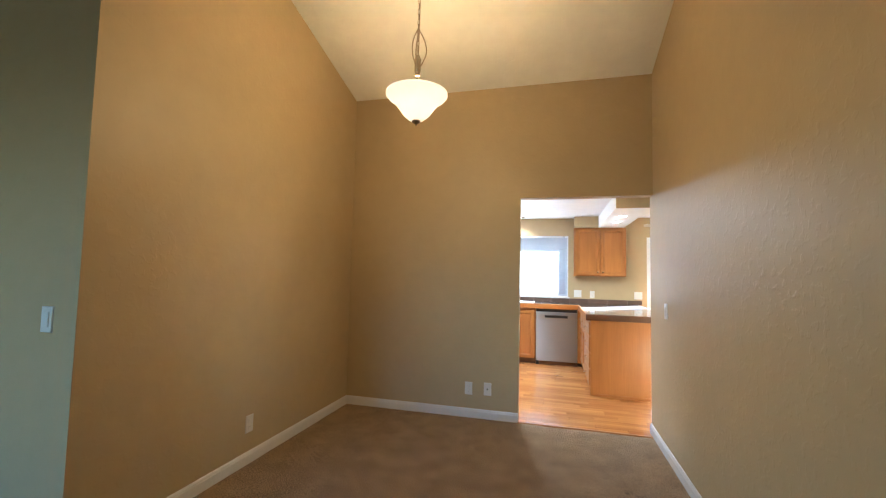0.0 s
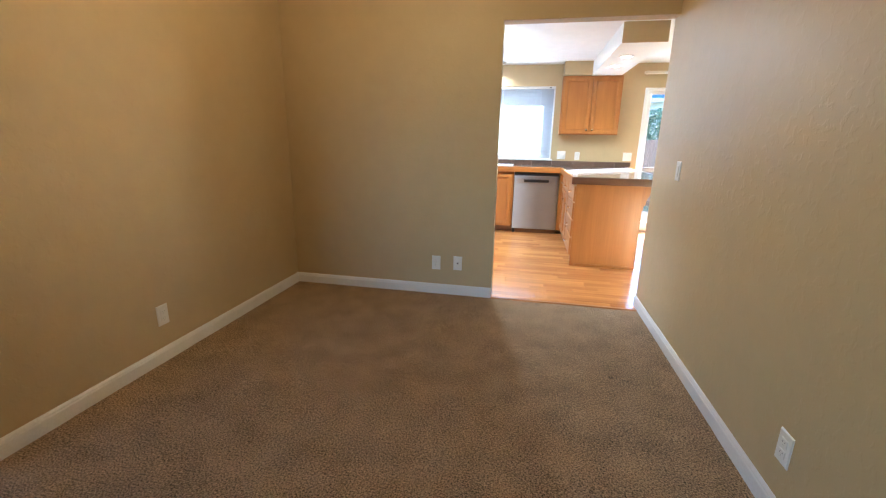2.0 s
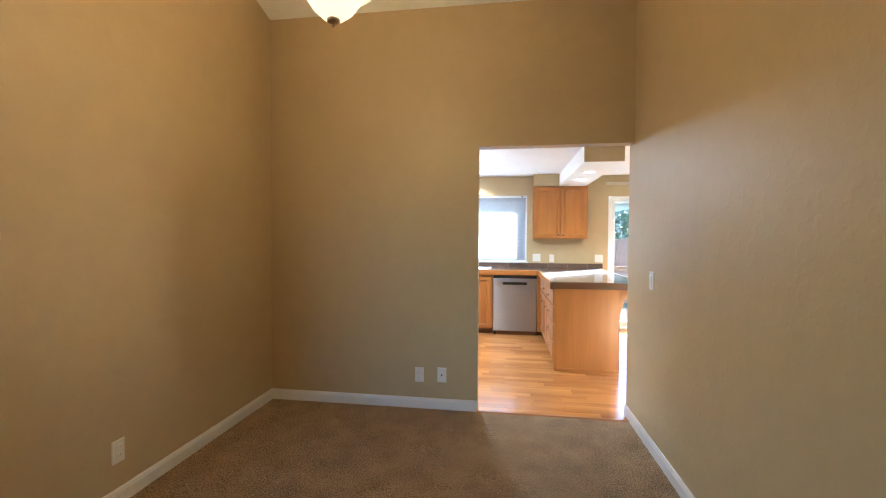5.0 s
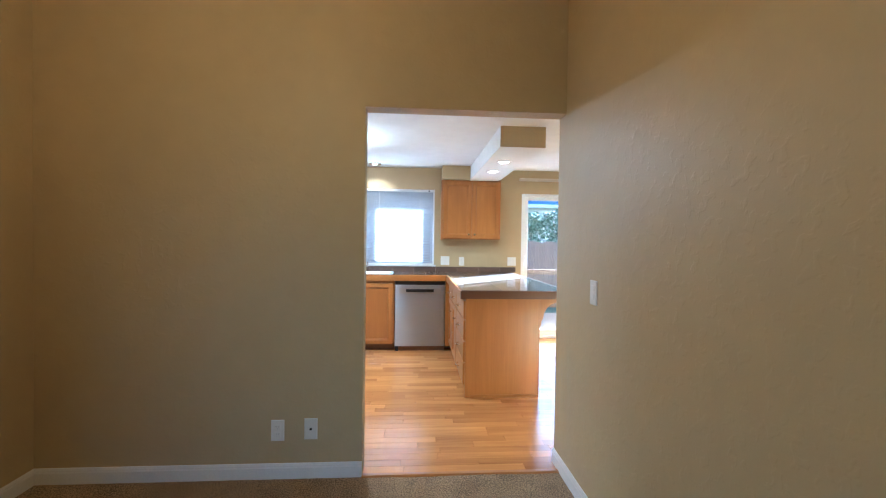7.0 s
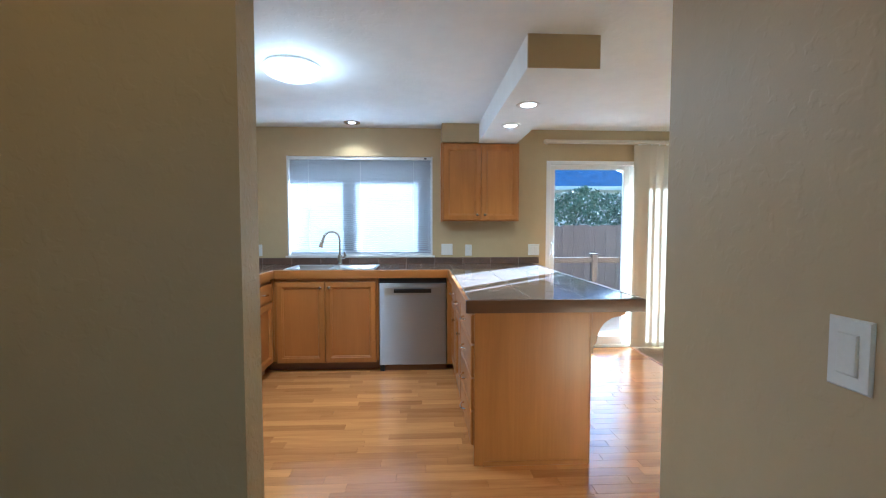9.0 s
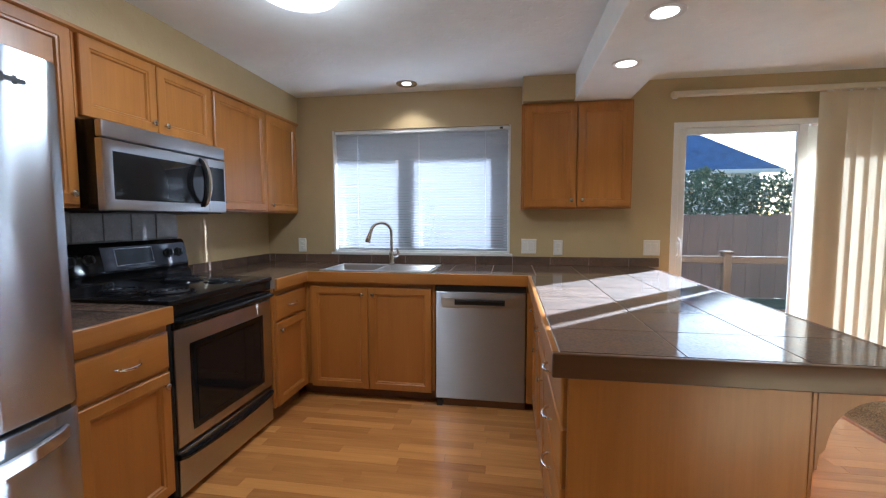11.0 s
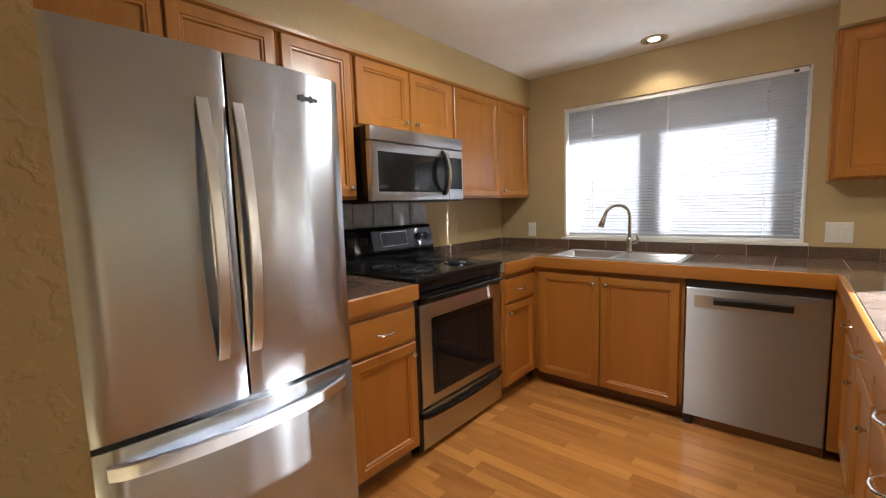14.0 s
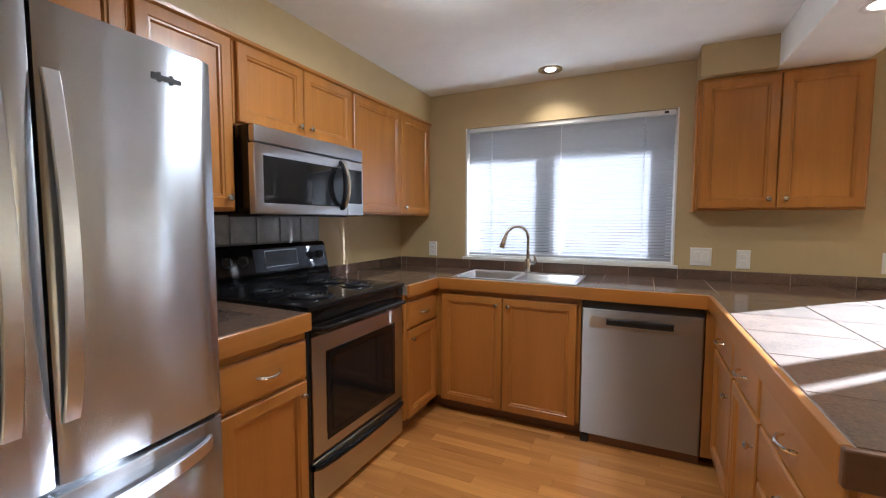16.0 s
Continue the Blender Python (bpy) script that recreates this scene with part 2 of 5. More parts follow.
def part(name, bm, mat, parent=None, label="", kind="", soft=True):
    """Links a bmesh, built in world coordinates, as one mesh object under parent."""
    me = bpy.data.meshes.new(name)
    bmesh.ops.recalc_face_normals(bm, faces=bm.faces)
    base = ORIGIN[parent] if parent else Vector((0, 0, 0))
    if parent:
        bmesh.ops.translate(bm, verts=bm.verts, vec=-base)
    bm.to_mesh(me)
    bm.free()
    if soft:
        smooth(me)
    me.materials.append(mat)
    ob = new(name, me)
    ORIGIN[ob] = base
    if parent:
        ob.parent = parent
    return tagged(ob, label, kind=kind)


def box(bm, x0, x1, y0, y1, z0, z1, b=0.0, seg=1):
    t = bmesh.new()
    bmesh.ops.create_cube(t, size=1)
    for v in t.verts:
        v.co = ((x0 + x1) / 2 + v.co.x * (x1 - x0), (y0 + y1) / 2 + v.co.y * (y1 - y0), (z0 + z1) / 2 + v.co.z * (z1 - z0))
    if b:
        bmesh.ops.bevel(t, geom=t.edges[:], offset=b, segments=seg, affect="EDGES", profile=0.6)
    join(bm, t)
    return bm


def join(bm, t, m=None):
    if m is not None:
        bmesh.ops.transform(t, matrix=m, verts=t.verts)
    me = bpy.data.meshes.new("temporary")
    t.to_mesh(me)
    t.free()
    bm.from_mesh(me)
    bpy.data.meshes.remove(me)


def boxes(*items, b=0.0, seg=1):
    bm = bmesh.new()
    for it in items:
        box(bm, *it, b=b, seg=seg)
    return bm


def prism(outline, axis, a, c, b=0.0):
    """A flat outline of (p, q) pairs pushed along x, y or z from a to c."""
    bm = bmesh.new()

    def place(p, q, r):
        return {"x": (r, p, q), "y": (p, r, q), "z": (p, q, r)}[axis]

    lo = [bm.verts.new(place(p, q, a)) for p, q in outline]
    hi = [bm.verts.new(place(p, q, c)) for p, q in outline]
    bm.faces.new(lo)
    bm.faces.new(hi)
    for i in range(len(outline)):
        j = (i + 1) % len(outline)
        bm.faces.new((lo[i], lo[j], hi[j], hi[i]))
    if b:
        bmesh.ops.bevel(bm, geom=bm.edges[:], offset=b, segments=2, affect="EDGES")
    return bm


def lathe(bm, profile, m, n=20):
    """Turns (radius, height) pairs about the z axis of the pose m."""
    rings = []
    for r, z in profile:
        if r < 1e-6:
            rings.append([bm.verts.new(m @ Vector((0, 0, z)))])
        else:
            rings.append([bm.verts.new(m @ Vector((r * math.cos(2 * math.pi * i / n), r * math.sin(2 * math.pi * i / n), z))) for i in range(n)])
    for lo, hi in zip(rings, rings[1:]):
        for i in range(n):
            j = (i + 1) % n
            if len(lo) == 1 and len(hi) > 1:
                bm.faces.new((lo[0], hi[i], hi[j]))
            elif len(hi) == 1 and len(lo) > 1:
                bm.faces.new((lo[i], lo[j], hi[0]))
            elif len(hi) > 1:
                bm.faces.new((lo[i], lo[j], hi[j], hi[i]))
    return bm


def tube(bm, points, radius, n=10, flat=1.0):
    """A round bar along points, capped; flat squeezes its second axis."""
    pts = [Vector(p) for p in points]
    rings, ref = [], None
    for i, p in enumerate(pts):
        d = (pts[min(i + 1, len(pts) - 1)] - pts[max(i - 1, 0)]).normalized()
        if ref is None:
            ref = d.orthogonal().normalized()
        ref = (ref - d * ref.dot(d)).normalized()
        side = d.cross(ref)
        r = radius[i] if isinstance(radius, (list, tuple)) else radius
        rings.append([bm.verts.new(p + r * (math.cos(2 * math.pi * k / n) * ref + flat * math.sin(2 * math.pi * k / n) * side)) for k in range(n)])
    for lo, hi in zip(rings, rings[1:]):
        for k in range(n):
            bm.faces.new((lo[k], lo[(k + 1) % n], hi[(k + 1) % n], hi[k]))
    bm.faces.new(rings[0])
    bm.faces.new(rings[-1])
    return bm


def nested(bm, o, u, n, w, h, steps, cap=True, back=True):
    """Nested rectangles on a face: o its lower corner, u along its width, n outwards; steps of (inset, outwards)."""
    o, u, n, up = Vector(o), Vector(u), Vector(n), Vector((0, 0, 1))
    rings = []
    for inset, out in steps:
        rings.append([bm.verts.new(o + u * a + up * b + n * out) for a, b in ((inset, inset), (w - inset, inset), (w - inset, h - inset), (inset, h - inset))])
    for lo, hi in zip(rings, rings[1:]):
        for i in range(4):
            bm.faces.new((lo[i], lo[(i + 1) % 4], hi[(i + 1) % 4], hi[i]))
    if cap:
        bm.faces.new(rings[-1])
    if back:
        bm.faces.new(rings[0])
    return bm


# ---- rooms ----
RIDGE = -4.4


def vault(y):
    y -= DW
    return 3.10 + 0.283 * (-y if y > RIDGE else 2 * -RIDGE + y)


def setting(name, bm, mat, label, category, soft=False):
    return tagged(part(name, bm, mat, soft=soft), label, category, kind="structure")


def sloped_wall(x0, x1, y0, y1):
    top = [(y1, vault(y1) + 0.05)] + ([(RIDGE, vault(RIDGE) + 0.05)] if y0 < RIDGE < y1 else []) + [(y0, vault(y0) + 0.05)]
    return prism([(y0, -0.05), (y1, -0.05)] + top, "x", x0, x1)


bm = prism([(XL - 0.12, -0.05), (0.0, -0.05), (0.0, 2.03), (XR, 2.03), (XR, 3.15), (XL - 0.12, 3.15)], "y", DW, DT)
ob = setting("wall_doorway", bm, M_JAMB, "tan textured wall with a plain uncased doorway", "wall")
ob.data.materials.append(M_WALL)
for p in ob.data.polygons:
    if abs(p.normal.y) > 0.5:
        p.material_index = 1
setting("wall_dining_right", sloped_wall(XR, XR + 0.12, -7.0, DT), M_WALL, "tan textured dining room wall under a vaulted ceiling", "wall")
setting("wall_dining_left", sloped_wall(XL - 0.12, XL, -2.55, DW), M_WALL, "tan textured dining room wall ending in a corner", "wall")
setting("wall_living_side", boxes((-5.0, XL - 0.12, -2.55, -2.43, -0.05, 3.86)), M_WALL, "tan wall in shade beside the dining room", "wall")
setting("wall_living_left", sloped_wall(-5.12, -5.0, -7.0, -2.39), M_WALL, "plain tan living room wall", "wall")
setting("wall_living_back", boxes((-5.12, -4.5, -7.12, -7.0, -0.05, 3.9), (-1.9, XR + 0.12, -7.12, -7.0, -0.05, 3.9), (-4.5, -1.9, -7.12, -7.0, -0.05, 0.6), (-4.5, -1.9, -7.12, -7.0, 2.3, 3.9)), M_WALL, "plain tan living room wall with a window opening", "wall")
bm = prism([(DW + 0.02, vault(DW + 0.02)), (RIDGE, vault(RIDGE)), (-7.1, vault(-7.1)), (-7.1, vault(-7.1) + 0.1), (RIDGE, vault(RIDGE) + 0.1), (DW + 0.02, vault(DW + 0.02) + 0.1)], "x", -5.1, XR + 0.1)
setting("ceiling_dining", bm, M_CEIL, "white textured vaulted ceiling rising from the doorway wall", "ceiling")

setting("wall_kitchen_left", boxes((KL - 0.12, KL, DT, KB, -0.05, KC + 0.05)), M_WALL, "tan kitchen wall behind the stove", "wall")
WX0, WX1, WZ0, WZ1 = -0.925, 0.540, 0.985, 1.995
SX0, SX1, SZ1 = 1.72, 3.56, 1.965
# the gap at x 4.75 to 6.55 is added, unseen, for the nook fill lamp
setting("wall_window", boxes((KL - 0.12, WX0, KB, KB + 0.15, -0.05, KC + 0.05), (WX1, SX0, KB, KB + 0.15, -0.05, KC + 0.05), (SX1, 4.75, KB, KB + 0.15, -0.05, KC + 0.05), (6.55, KR + 0.12, KB, KB + 0.15, -0.05, KC + 0.05), (4.75, 6.55, KB, KB + 0.15, -0.05, 0.90), (4.75, 6.55, KB, KB + 0.15, 2.05, KC + 0.05),
                             (WX0, WX1, KB, KB + 0.15, -0.05, WZ0), (WX0, WX1, KB, KB + 0.15, WZ1, KC + 0.05), (SX0, SX1, KB, KB + 0.15, SZ1, KC + 0.05)), M_WALL,
        "tan kitchen wall with a window, a sliding glass door and an added unseen opening", "wall")
setting("wall_nook_right", boxes((KR, KR + 0.12, DW, KB, -0.05, KC + 0.05)), M_WALL, "plain tan breakfast nook wall", "wall")
setting("wall_nook_front", boxes((XR + 0.12, KR, DW, DT, -0.05, KC + 0.05)), M_WALL, "plain tan breakfast nook wall", "wall")
setting("ceiling_kitchen", boxes((KL - 0.1, KR + 0.1, DT - 0.0, KB + 0.1, KC, KC + 0.08)), M_CEIL, "white textured flat kitchen ceiling", "ceiling")
setting("soffit_left", boxes((KL, -1.235, DT, KB, 2.062, KC + 0.01)), M_WALL, "tan soffit above the wall cabinets", "soffit")
bm = boxes((0.985, 1.373, 1.12, KB, 2.106, KC + 0.01), b=0.004)
ob = setting("soffit_beam", bm, M_WALL, "boxed ceiling beam above the peninsula, tan end and white underside", "soffit")
ob.data.materials.append(M_CEIL)
for p in ob.data.polygons:
    if p.normal.y > -0.5:
        p.material_index = 1
setting("soffit_cabinet", boxes((0.625, 0.985, 2.985, KB, 2.106, KC + 0.01)), M_WALL, "tan soffit above the corner wall cabinet", "soffit")

setting("floor", boxes((-5.1, KR + 0.1, -7.1, KB + 0.14, -0.12, -0.012)), M_JOINT, "dark subfloor beneath carpet and laminate", "floor")


def carpet(name, x0, x1, y0, y1, z, label, nx, ny):
    """Cut-pile carpet as a gently uneven sheet."""
    bm = bmesh.new()
    bmesh.ops.create_grid(bm, x_segments=nx, y_segments=ny, size=0.5)
    for v in bm.verts:
        x, y = (x0 + x1) / 2 + v.co.x * (x1 - x0), (y0 + y1) / 2 + v.co.y * (y1 - y0)
        v.co = (x, y, z + 0.003 * noise.noise((x * 5, y * 5, 0)) + 0.002 * noise.noise((x * 23, y * 23, 3)))
    return setting(name, bm, M_CARPET, label, "carpet", soft=True)


carpet("carpet_dining", XL, XR, -7.0, DW - 0.012, 0.0, "worn beige cut-pile carpet with brown stains", 90, 220)
carpet("carpet_living", -5.0, XL, -7.0, -2.55, 0.0, "worn beige cut-pile carpet", 40, 60)
carpet("carpet_nook", 2.655, KR, DT, KB, 0.004, "beige carpet beside the laminate floor", 60, 70)


def baseboard(name, u0, v0, u1, v1, out, height=0.082):
    """White board along a wall from (u0, v0) to (u1, v1), its moulded face towards out."""
    d = Vector((u1 - u0, v1 - v0, 0))
    o = Vector((*out, 0))
    a = Vector((u0, v0, 0))
    bm = bmesh.new()
    prof = [(0, 0), (0.013, 0), (0.013, height * 0.72), (0.010, height * 0.80), (0.010, height * 0.86), (0.005, height), (0, height)]
    ends = []
    for e in (a, a + d):
        ends.append([bm.verts.new(e + o * p + Vector((0, 0, q))) for p, q in prof])
    for i in range(len(prof)):
        j = (i + 1) % len(prof)
        bm.faces.new((ends[0][i], ends[0][j], ends[1][j], ends[1][i]))
    bm.faces.new(ends[0])
    bm.faces.new(ends[1])
    return setting(name, bm, M_TRIM, "white painted moulded baseboard", "baseboard")


baseboard("baseboard_1", XL, -2.55, XL, DW, (1, 0))
baseboard("baseboard_2", XL, DW, 0.0, DW, (0, -1))
baseboard("baseboard_3", XR, -7.0, XR, DT, (-1, 0))
baseboard("baseboard_4", -5.0, -2.55, XL, -2.55, (0, -1))
baseboard("baseboard_5", SX1 + 0.06, KB, KR, KB, (0, -1))

bm = prism([(DW + p, q) for p, q in ((-0.022, 0.0), (-0.012, 0.007), (0.012, 0.007), (0.022, 0.0), (0.022, -0.011), (-0.022, -0.011))], "x", 0.0, XR)
setting("threshold_doorway", bm, M_MAPLE_X, "low wooden strip between carpet and laminate", "threshold")
bm = prism([(2.640, 0.0), (2.648, 0.009), (2.664, 0.009), (2.672, 0.0), (2.672, -0.011), (2.640, -0.011)], "y", DT, KB)
setting("threshold_nook", bm, M_MAPLE_Y, "low wooden strip between laminate and carpet", "threshold")

# ---- kitchen cabinets ----
Y, X = Vector((0, 1, 0)), Vector((1, 0, 0))


def knob(parent, at, n):
    n = Vector(n)
    m = Matrix.Translation(at) @ n.to_track_quat("Z", "Y").to_matrix().to_4x4()
    bm = lathe(bmesh.new(), [(0.0, 0), (0.006, 0), (0.005, 0.010), (0.009, 0.015), (0.0135, 0.020), (0.0135, 0.024), (0.009, 0.028), (0, 0.029)], m, 14)
    part("knob", bm, M_NICKEL, parent, "round brushed nickel knob")


def pull(parent, at, u, n, width=0.102):
    """A bow handle, centred at a point of the face."""
    at, u, n = Vector(at), Vector(u), Vector(n)
    pts = []
    for i in range(13):
        s = -1 + i / 6
        pts.append(at + u * (s * width / 2) + n * (0.004 + 0.026 * (1 - s * s) ** 0.6) + Vector((0, 0, -0.006 * (1 - s * s))))
    pts = [at + u * (-width / 2) - n * 0.002] + pts + [at + u * (width / 2) - n * 0.002]
    part("handle", tube(bmesh.new(), pts, 0.0055, 8), M_CHROME, parent, "curved chrome bow handle")


def door(parent, o, u, n, w, h, at=None, veneer=None):
    """A framed cabinet door with a moulded edge round a sunk panel; at: its knob, as (along width, height)."""
    o, u, n = Vector(o), Vector(u), Vector(n)
    bm = nested(bmesh.new(), o, u, n, w, h, [(0, 0.0), (0, 0.015), (0.004, 0.019), (0.044, 0.020), (0.048, 0.0155), (0.055, 0.0145), (0.060, 0.007), (0.062, 0.002)], cap=False)
    d = part("door", bm, M_MAPLE, parent)
    bm = nested(bmesh.new(), o, u, n, w, h, [(0.0605, 0.001), (0.0605, 0.0055), (0.061, 0.006)])
    part("panel", bm, veneer or M_MAPLE, d)
    if at:
        knob(d, o + u * at[0] + Vector((0, 0, at[1])) + n * 0.018, n)
    return d


def drawer(parent, o, u, n, w, h, handle=True, mat=None):
    o, u, n = Vector(o), Vector(u), Vector(n)
    bm = nested(bmesh.new(), o, u, n, w, h, [(0, 0.0), (0, 0.013), (0.003, 0.016), (0.009, 0.019), (0.016, 0.020)])
    d = part("drawer", bm, mat or (M_MAPLE_Y if abs(u.y) > 0.5 else M_MAPLE_X), parent)
    if handle:
        pull(d, o + u * (w / 2) + Vector((0, 0, h / 2)) + n * 0.018, u, n)
    return d


WALL_GROUP, BASE_GROUP = "maple wall cabinets", "maple base cabinets"
F = -1.252  # face of the wall cabinets on the stove side


def wall_cabinet(y0, y1, z0, z1, doors, label):
    ob = thing("wall_cabinet", (F, (y0 + y1) / 2, z0), label, "cabinet", WALL_GROUP)
    part("body", boxes((KL + 0.002, F, y0 + 0.001, y1 - 0.001, z0, z1), b=0.002), M_MAPLE, ob)
    for a, c, side in doors:
        w = c - a
        door(ob, (F + 0.001, a, z0 + 0.012), Y, X, w, z1 - z0 - 0.034, (w - 0.035 if side == "r" else 0.035, 0.045) if side else None)
    return ob


TOPZ = 2.060
wall_cabinet(0.135, 0.985, 1.765, TOPZ, [(0.15, 0.555, None), (0.565, 0.97, None)], "short maple wall cabinet above the refrigerator")
wall_cabinet(0.985, 1.385, 1.315, TOPZ, [(1.0, 1.37, "r")], "tall single-door maple wall cabinet beside the microwave")
wall_cabinet(1.385, 2.185, 1.690, TOPZ, [(1.40, 1.783, "r"), (1.789, 2.172, "l")], "short two-door maple wall cabinet above the microwave")
wall_cabinet(2.185, KB - 0.004, 1.315, TOPZ, [(2.20, 2.735, "l"), (2.745, 3.18, "l")], "two-door maple wall cabinet in the corner")
bm = prism([(F + 0.003, TOPZ - 0.022), (F + 0.024, TOPZ - 0.012), (F + 0.026, TOPZ + 0.001), (F + 0.003, TOPZ + 0.001)], "y", 0.135, KB - 0.004)
tagged(part("cabinet_crown_strip", bm, M_MAPLE_Y), "thin maple moulding along the tops of the wall cabinets", "trim", kind="structure")

RC0, RC1, RCY, RCZ0, RCZ1 = 0.633, 1.396, 3.046, 1.338, 2.104
ob = thing("wall_cabinet", ((RC0 + RC1) / 2, RCY, RCZ0), "two-door maple wall cabinet beside the window", "cabinet", WALL_GROUP)
part("body", boxes((RC0, RC1, RCY, KB - 0.002, RCZ0, RCZ1), b=0.002), M_MAPLE, ob)
part("scribe_strip", boxes((RC0 - 0.014, RC0 - 0.001, RCY + 0.012, KB - 0.002, RCZ0 - 0.008, RCZ1), b=0.002), M_MAPLE, ob)
mid = (RC0 + RC1) / 2
door(ob, (RC0 + 0.012, RCY - 0.001, RCZ0 + 0.012), X, -Y, mid - RC0 - 0.015, RCZ1 - RCZ0 - 0.03, (mid - RC0 - 0.05, 0.05))
door(ob, (mid + 0.003, RCY - 0.001, RCZ0 + 0.012), X, -Y, RC1 - mid - 0.015, RCZ1 - RCZ0 - 0.03, (0.035, 0.05))

# base cabinets
BF = -0.880    # face on the stove side
BY = 2.598     # face under the window
PX = 0.712     # face of the peninsula, towards the stove
CT, CB = 0.905, 0.845


def base_cabinet_side(y0, y1, label, dr):
    ob = thing("base_cabinet", (BF, (y0 + y1) / 2, 0), label, "cabinet", BASE_GROUP)
    part("body", boxes((KL + 0.002, BF, y0, y1, 0.095, CB), b=0.002), M_MAPLE, ob)
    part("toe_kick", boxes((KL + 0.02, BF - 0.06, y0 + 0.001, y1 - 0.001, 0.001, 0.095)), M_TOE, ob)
    w = y1 - y0 - 0.024
    drawer(ob, (BF + 0.001, y0 + 0.012, 0.645), Y, X, w, 0.155)
    door(ob, (BF + 0.001, y0 + 0.012, 0.105), Y, X, w, 0.525, (w - 0.035, 0.475) if dr == "r" else (0.03, 0.475), M_PANEL)
    return ob


base_cabinet_side(0.985, 1.395, "maple base cabinet with one drawer beside the stove", "r")
base_cabinet_side(2.185, 2.575, "narrow maple base cabinet with one drawer in the corner", "l")

ob = thing("base_cabinet", (-0.40, BY, 0), "two-door maple sink base cabinet", "cabinet", BASE_GROUP)
part("body", boxes((-0.862, 0.048, BY, BY + 0.018, 0.095, CB), (-0.862, -0.844, BY + 0.018, KB - 0.01, 0.095, CB), (0.030, 0.048, BY + 0.018, KB - 0.01, 0.095, CB), b=0.002), M_MAPLE, ob)
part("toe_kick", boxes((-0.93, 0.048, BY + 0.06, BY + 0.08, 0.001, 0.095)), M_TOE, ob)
door(ob, (-0.835, BY - 0.001, 0.085), X, -Y, 0.415, 0.715, (0.380, 0.665), M_PANEL)
door(ob, (-0.414, BY - 0.001, 0.085), X, -Y, 0.440, 0.715, (0.035, 0.665), M_PANEL)
ob = thing("corner_filler", (-0.87, BY, 0), "maple filler strip in the cabinet corner", "filler", BASE_GROUP)
part("strip", boxes((-0.93, -0.863, BY - 0.004, BY + 0.015, 0.095, CB)), M_MAPLE, ob)
ob = thing("corner_filler", (0.70, BY, 0), "maple filler panel beside the dishwasher", "filler", BASE_GROUP)
part("panel", boxes((0.655, PX + 0.012, BY - 0.012, BY + 0.01, 0.055, CB)), M_MAPLE, ob)

# peninsula
PF, PB = 1.082, 1.325   # end panel, back of the peninsula
ob = thing("base_cabinet", (PX, 2.35, 0), "maple peninsula cabinet with a drawer and a door", "cabinet", BASE_GROUP)
part("body", boxes((PX, PB, 2.121, 2.586, 0.095, CB), b=0.002), M_MAPLE, ob)
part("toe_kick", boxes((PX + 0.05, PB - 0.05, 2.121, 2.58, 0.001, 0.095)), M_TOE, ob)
drawer(ob, (PX - 0.001, 2.565, 0.655), -Y, -X, 0.432, 0.155)
door(ob, (PX - 0.001, 2.565, 0.105), -Y, -X, 0.432, 0.535, (0.395, 0.44))
ob = thing("base_cabinet", (PX, 1.87, 0), "maple peninsula cabinet with a drawer and a door", "cabinet", BASE_GROUP)
part("body", boxes((PX, PB, 1.701, 2.120, 0.095, CB), b=0.002), M_MAPLE, ob)
part("toe_kick", boxes((PX + 0.05, PB - 0.05, 1.701, 2.120, 0.001, 0.095)), M_TOE, ob)
drawer(ob, (PX - 0.001, 2.11, 0.655), -Y, -X, 0.398, 0.155)
door(ob, (PX - 0.001, 2.11, 0.105), -Y, -X, 0.398, 0.535, (0.362, 0.44))
ob = thing("base_cabinet", (PX, 1.36, 0), "maple peninsula cabinet with a stack of four drawers", "cabinet", BASE_GROUP)
part("body", boxes((PX, PB, PF + 0.02, 1.700, 0.095, CB), b=0.002), M_MAPLE, ob)
part("toe_kick", boxes((PX + 0.05, PB - 0.05, PF + 0.02, 1.700, 0.001, 0.095)), M_TOE, ob)
for z0, h in ((0.655, 0.155), (0.475, 0.170), (0.295, 0.170), (0.105, 0.180)):
    drawer(ob, (PX - 0.001, 1.690, z0), -Y, -X, 0.585, h)
ob = thing("peninsula_panel", (1.06, PF, 0), "maple end panel of the peninsula with a base strip", "panel")
part("board", boxes((PX - 0.004, PB, PF, PF + 0.019, 0.0, CB), b=0.002), M_MAPLE, ob)
part("base_strip", boxes((PX + 0.045, PB + 0.004, PF - 0.010, PF, 0.0, 0.026), b=0.003), M_MAPLE_X, ob)
part("back_board", boxes((PB, PB + 0.012, PF, KB - 0.02, 0.0, CB), b=0.002), M_MAPLE, ob)


def corbel(y0, y1):
    """A curved bracket under the overhanging worktop."""
    out = [(PB + 0.012, 0.600), (PB + 0.022, 0.600), (PB + 0.022, 0.645), (PB + 0.034, 0.652)]
    for i in range(11):
        a = i / 10 * math.pi / 2
        out.append((PB + 0.040 + 0.125 * (1 - math.cos(a)), 0.665 + 0.135 * math.sin(a)))
    out += [(PB + 0.195, 0.812), (PB + 0.195, CB - 0.002), (PB + 0.012, CB - 0.002)]
    ob = thing("corbel", (PB + 0.1, (y0 + y1) / 2, 0.6), "curved maple bracket under the worktop overhang", "bracket", "corbels")
    part("bracket", prism(out, "y", y0, y1, 0.002), M_MAPLE, ob)


corbel(PF, PF + 0.04)
corbel(2.0, 2.04)

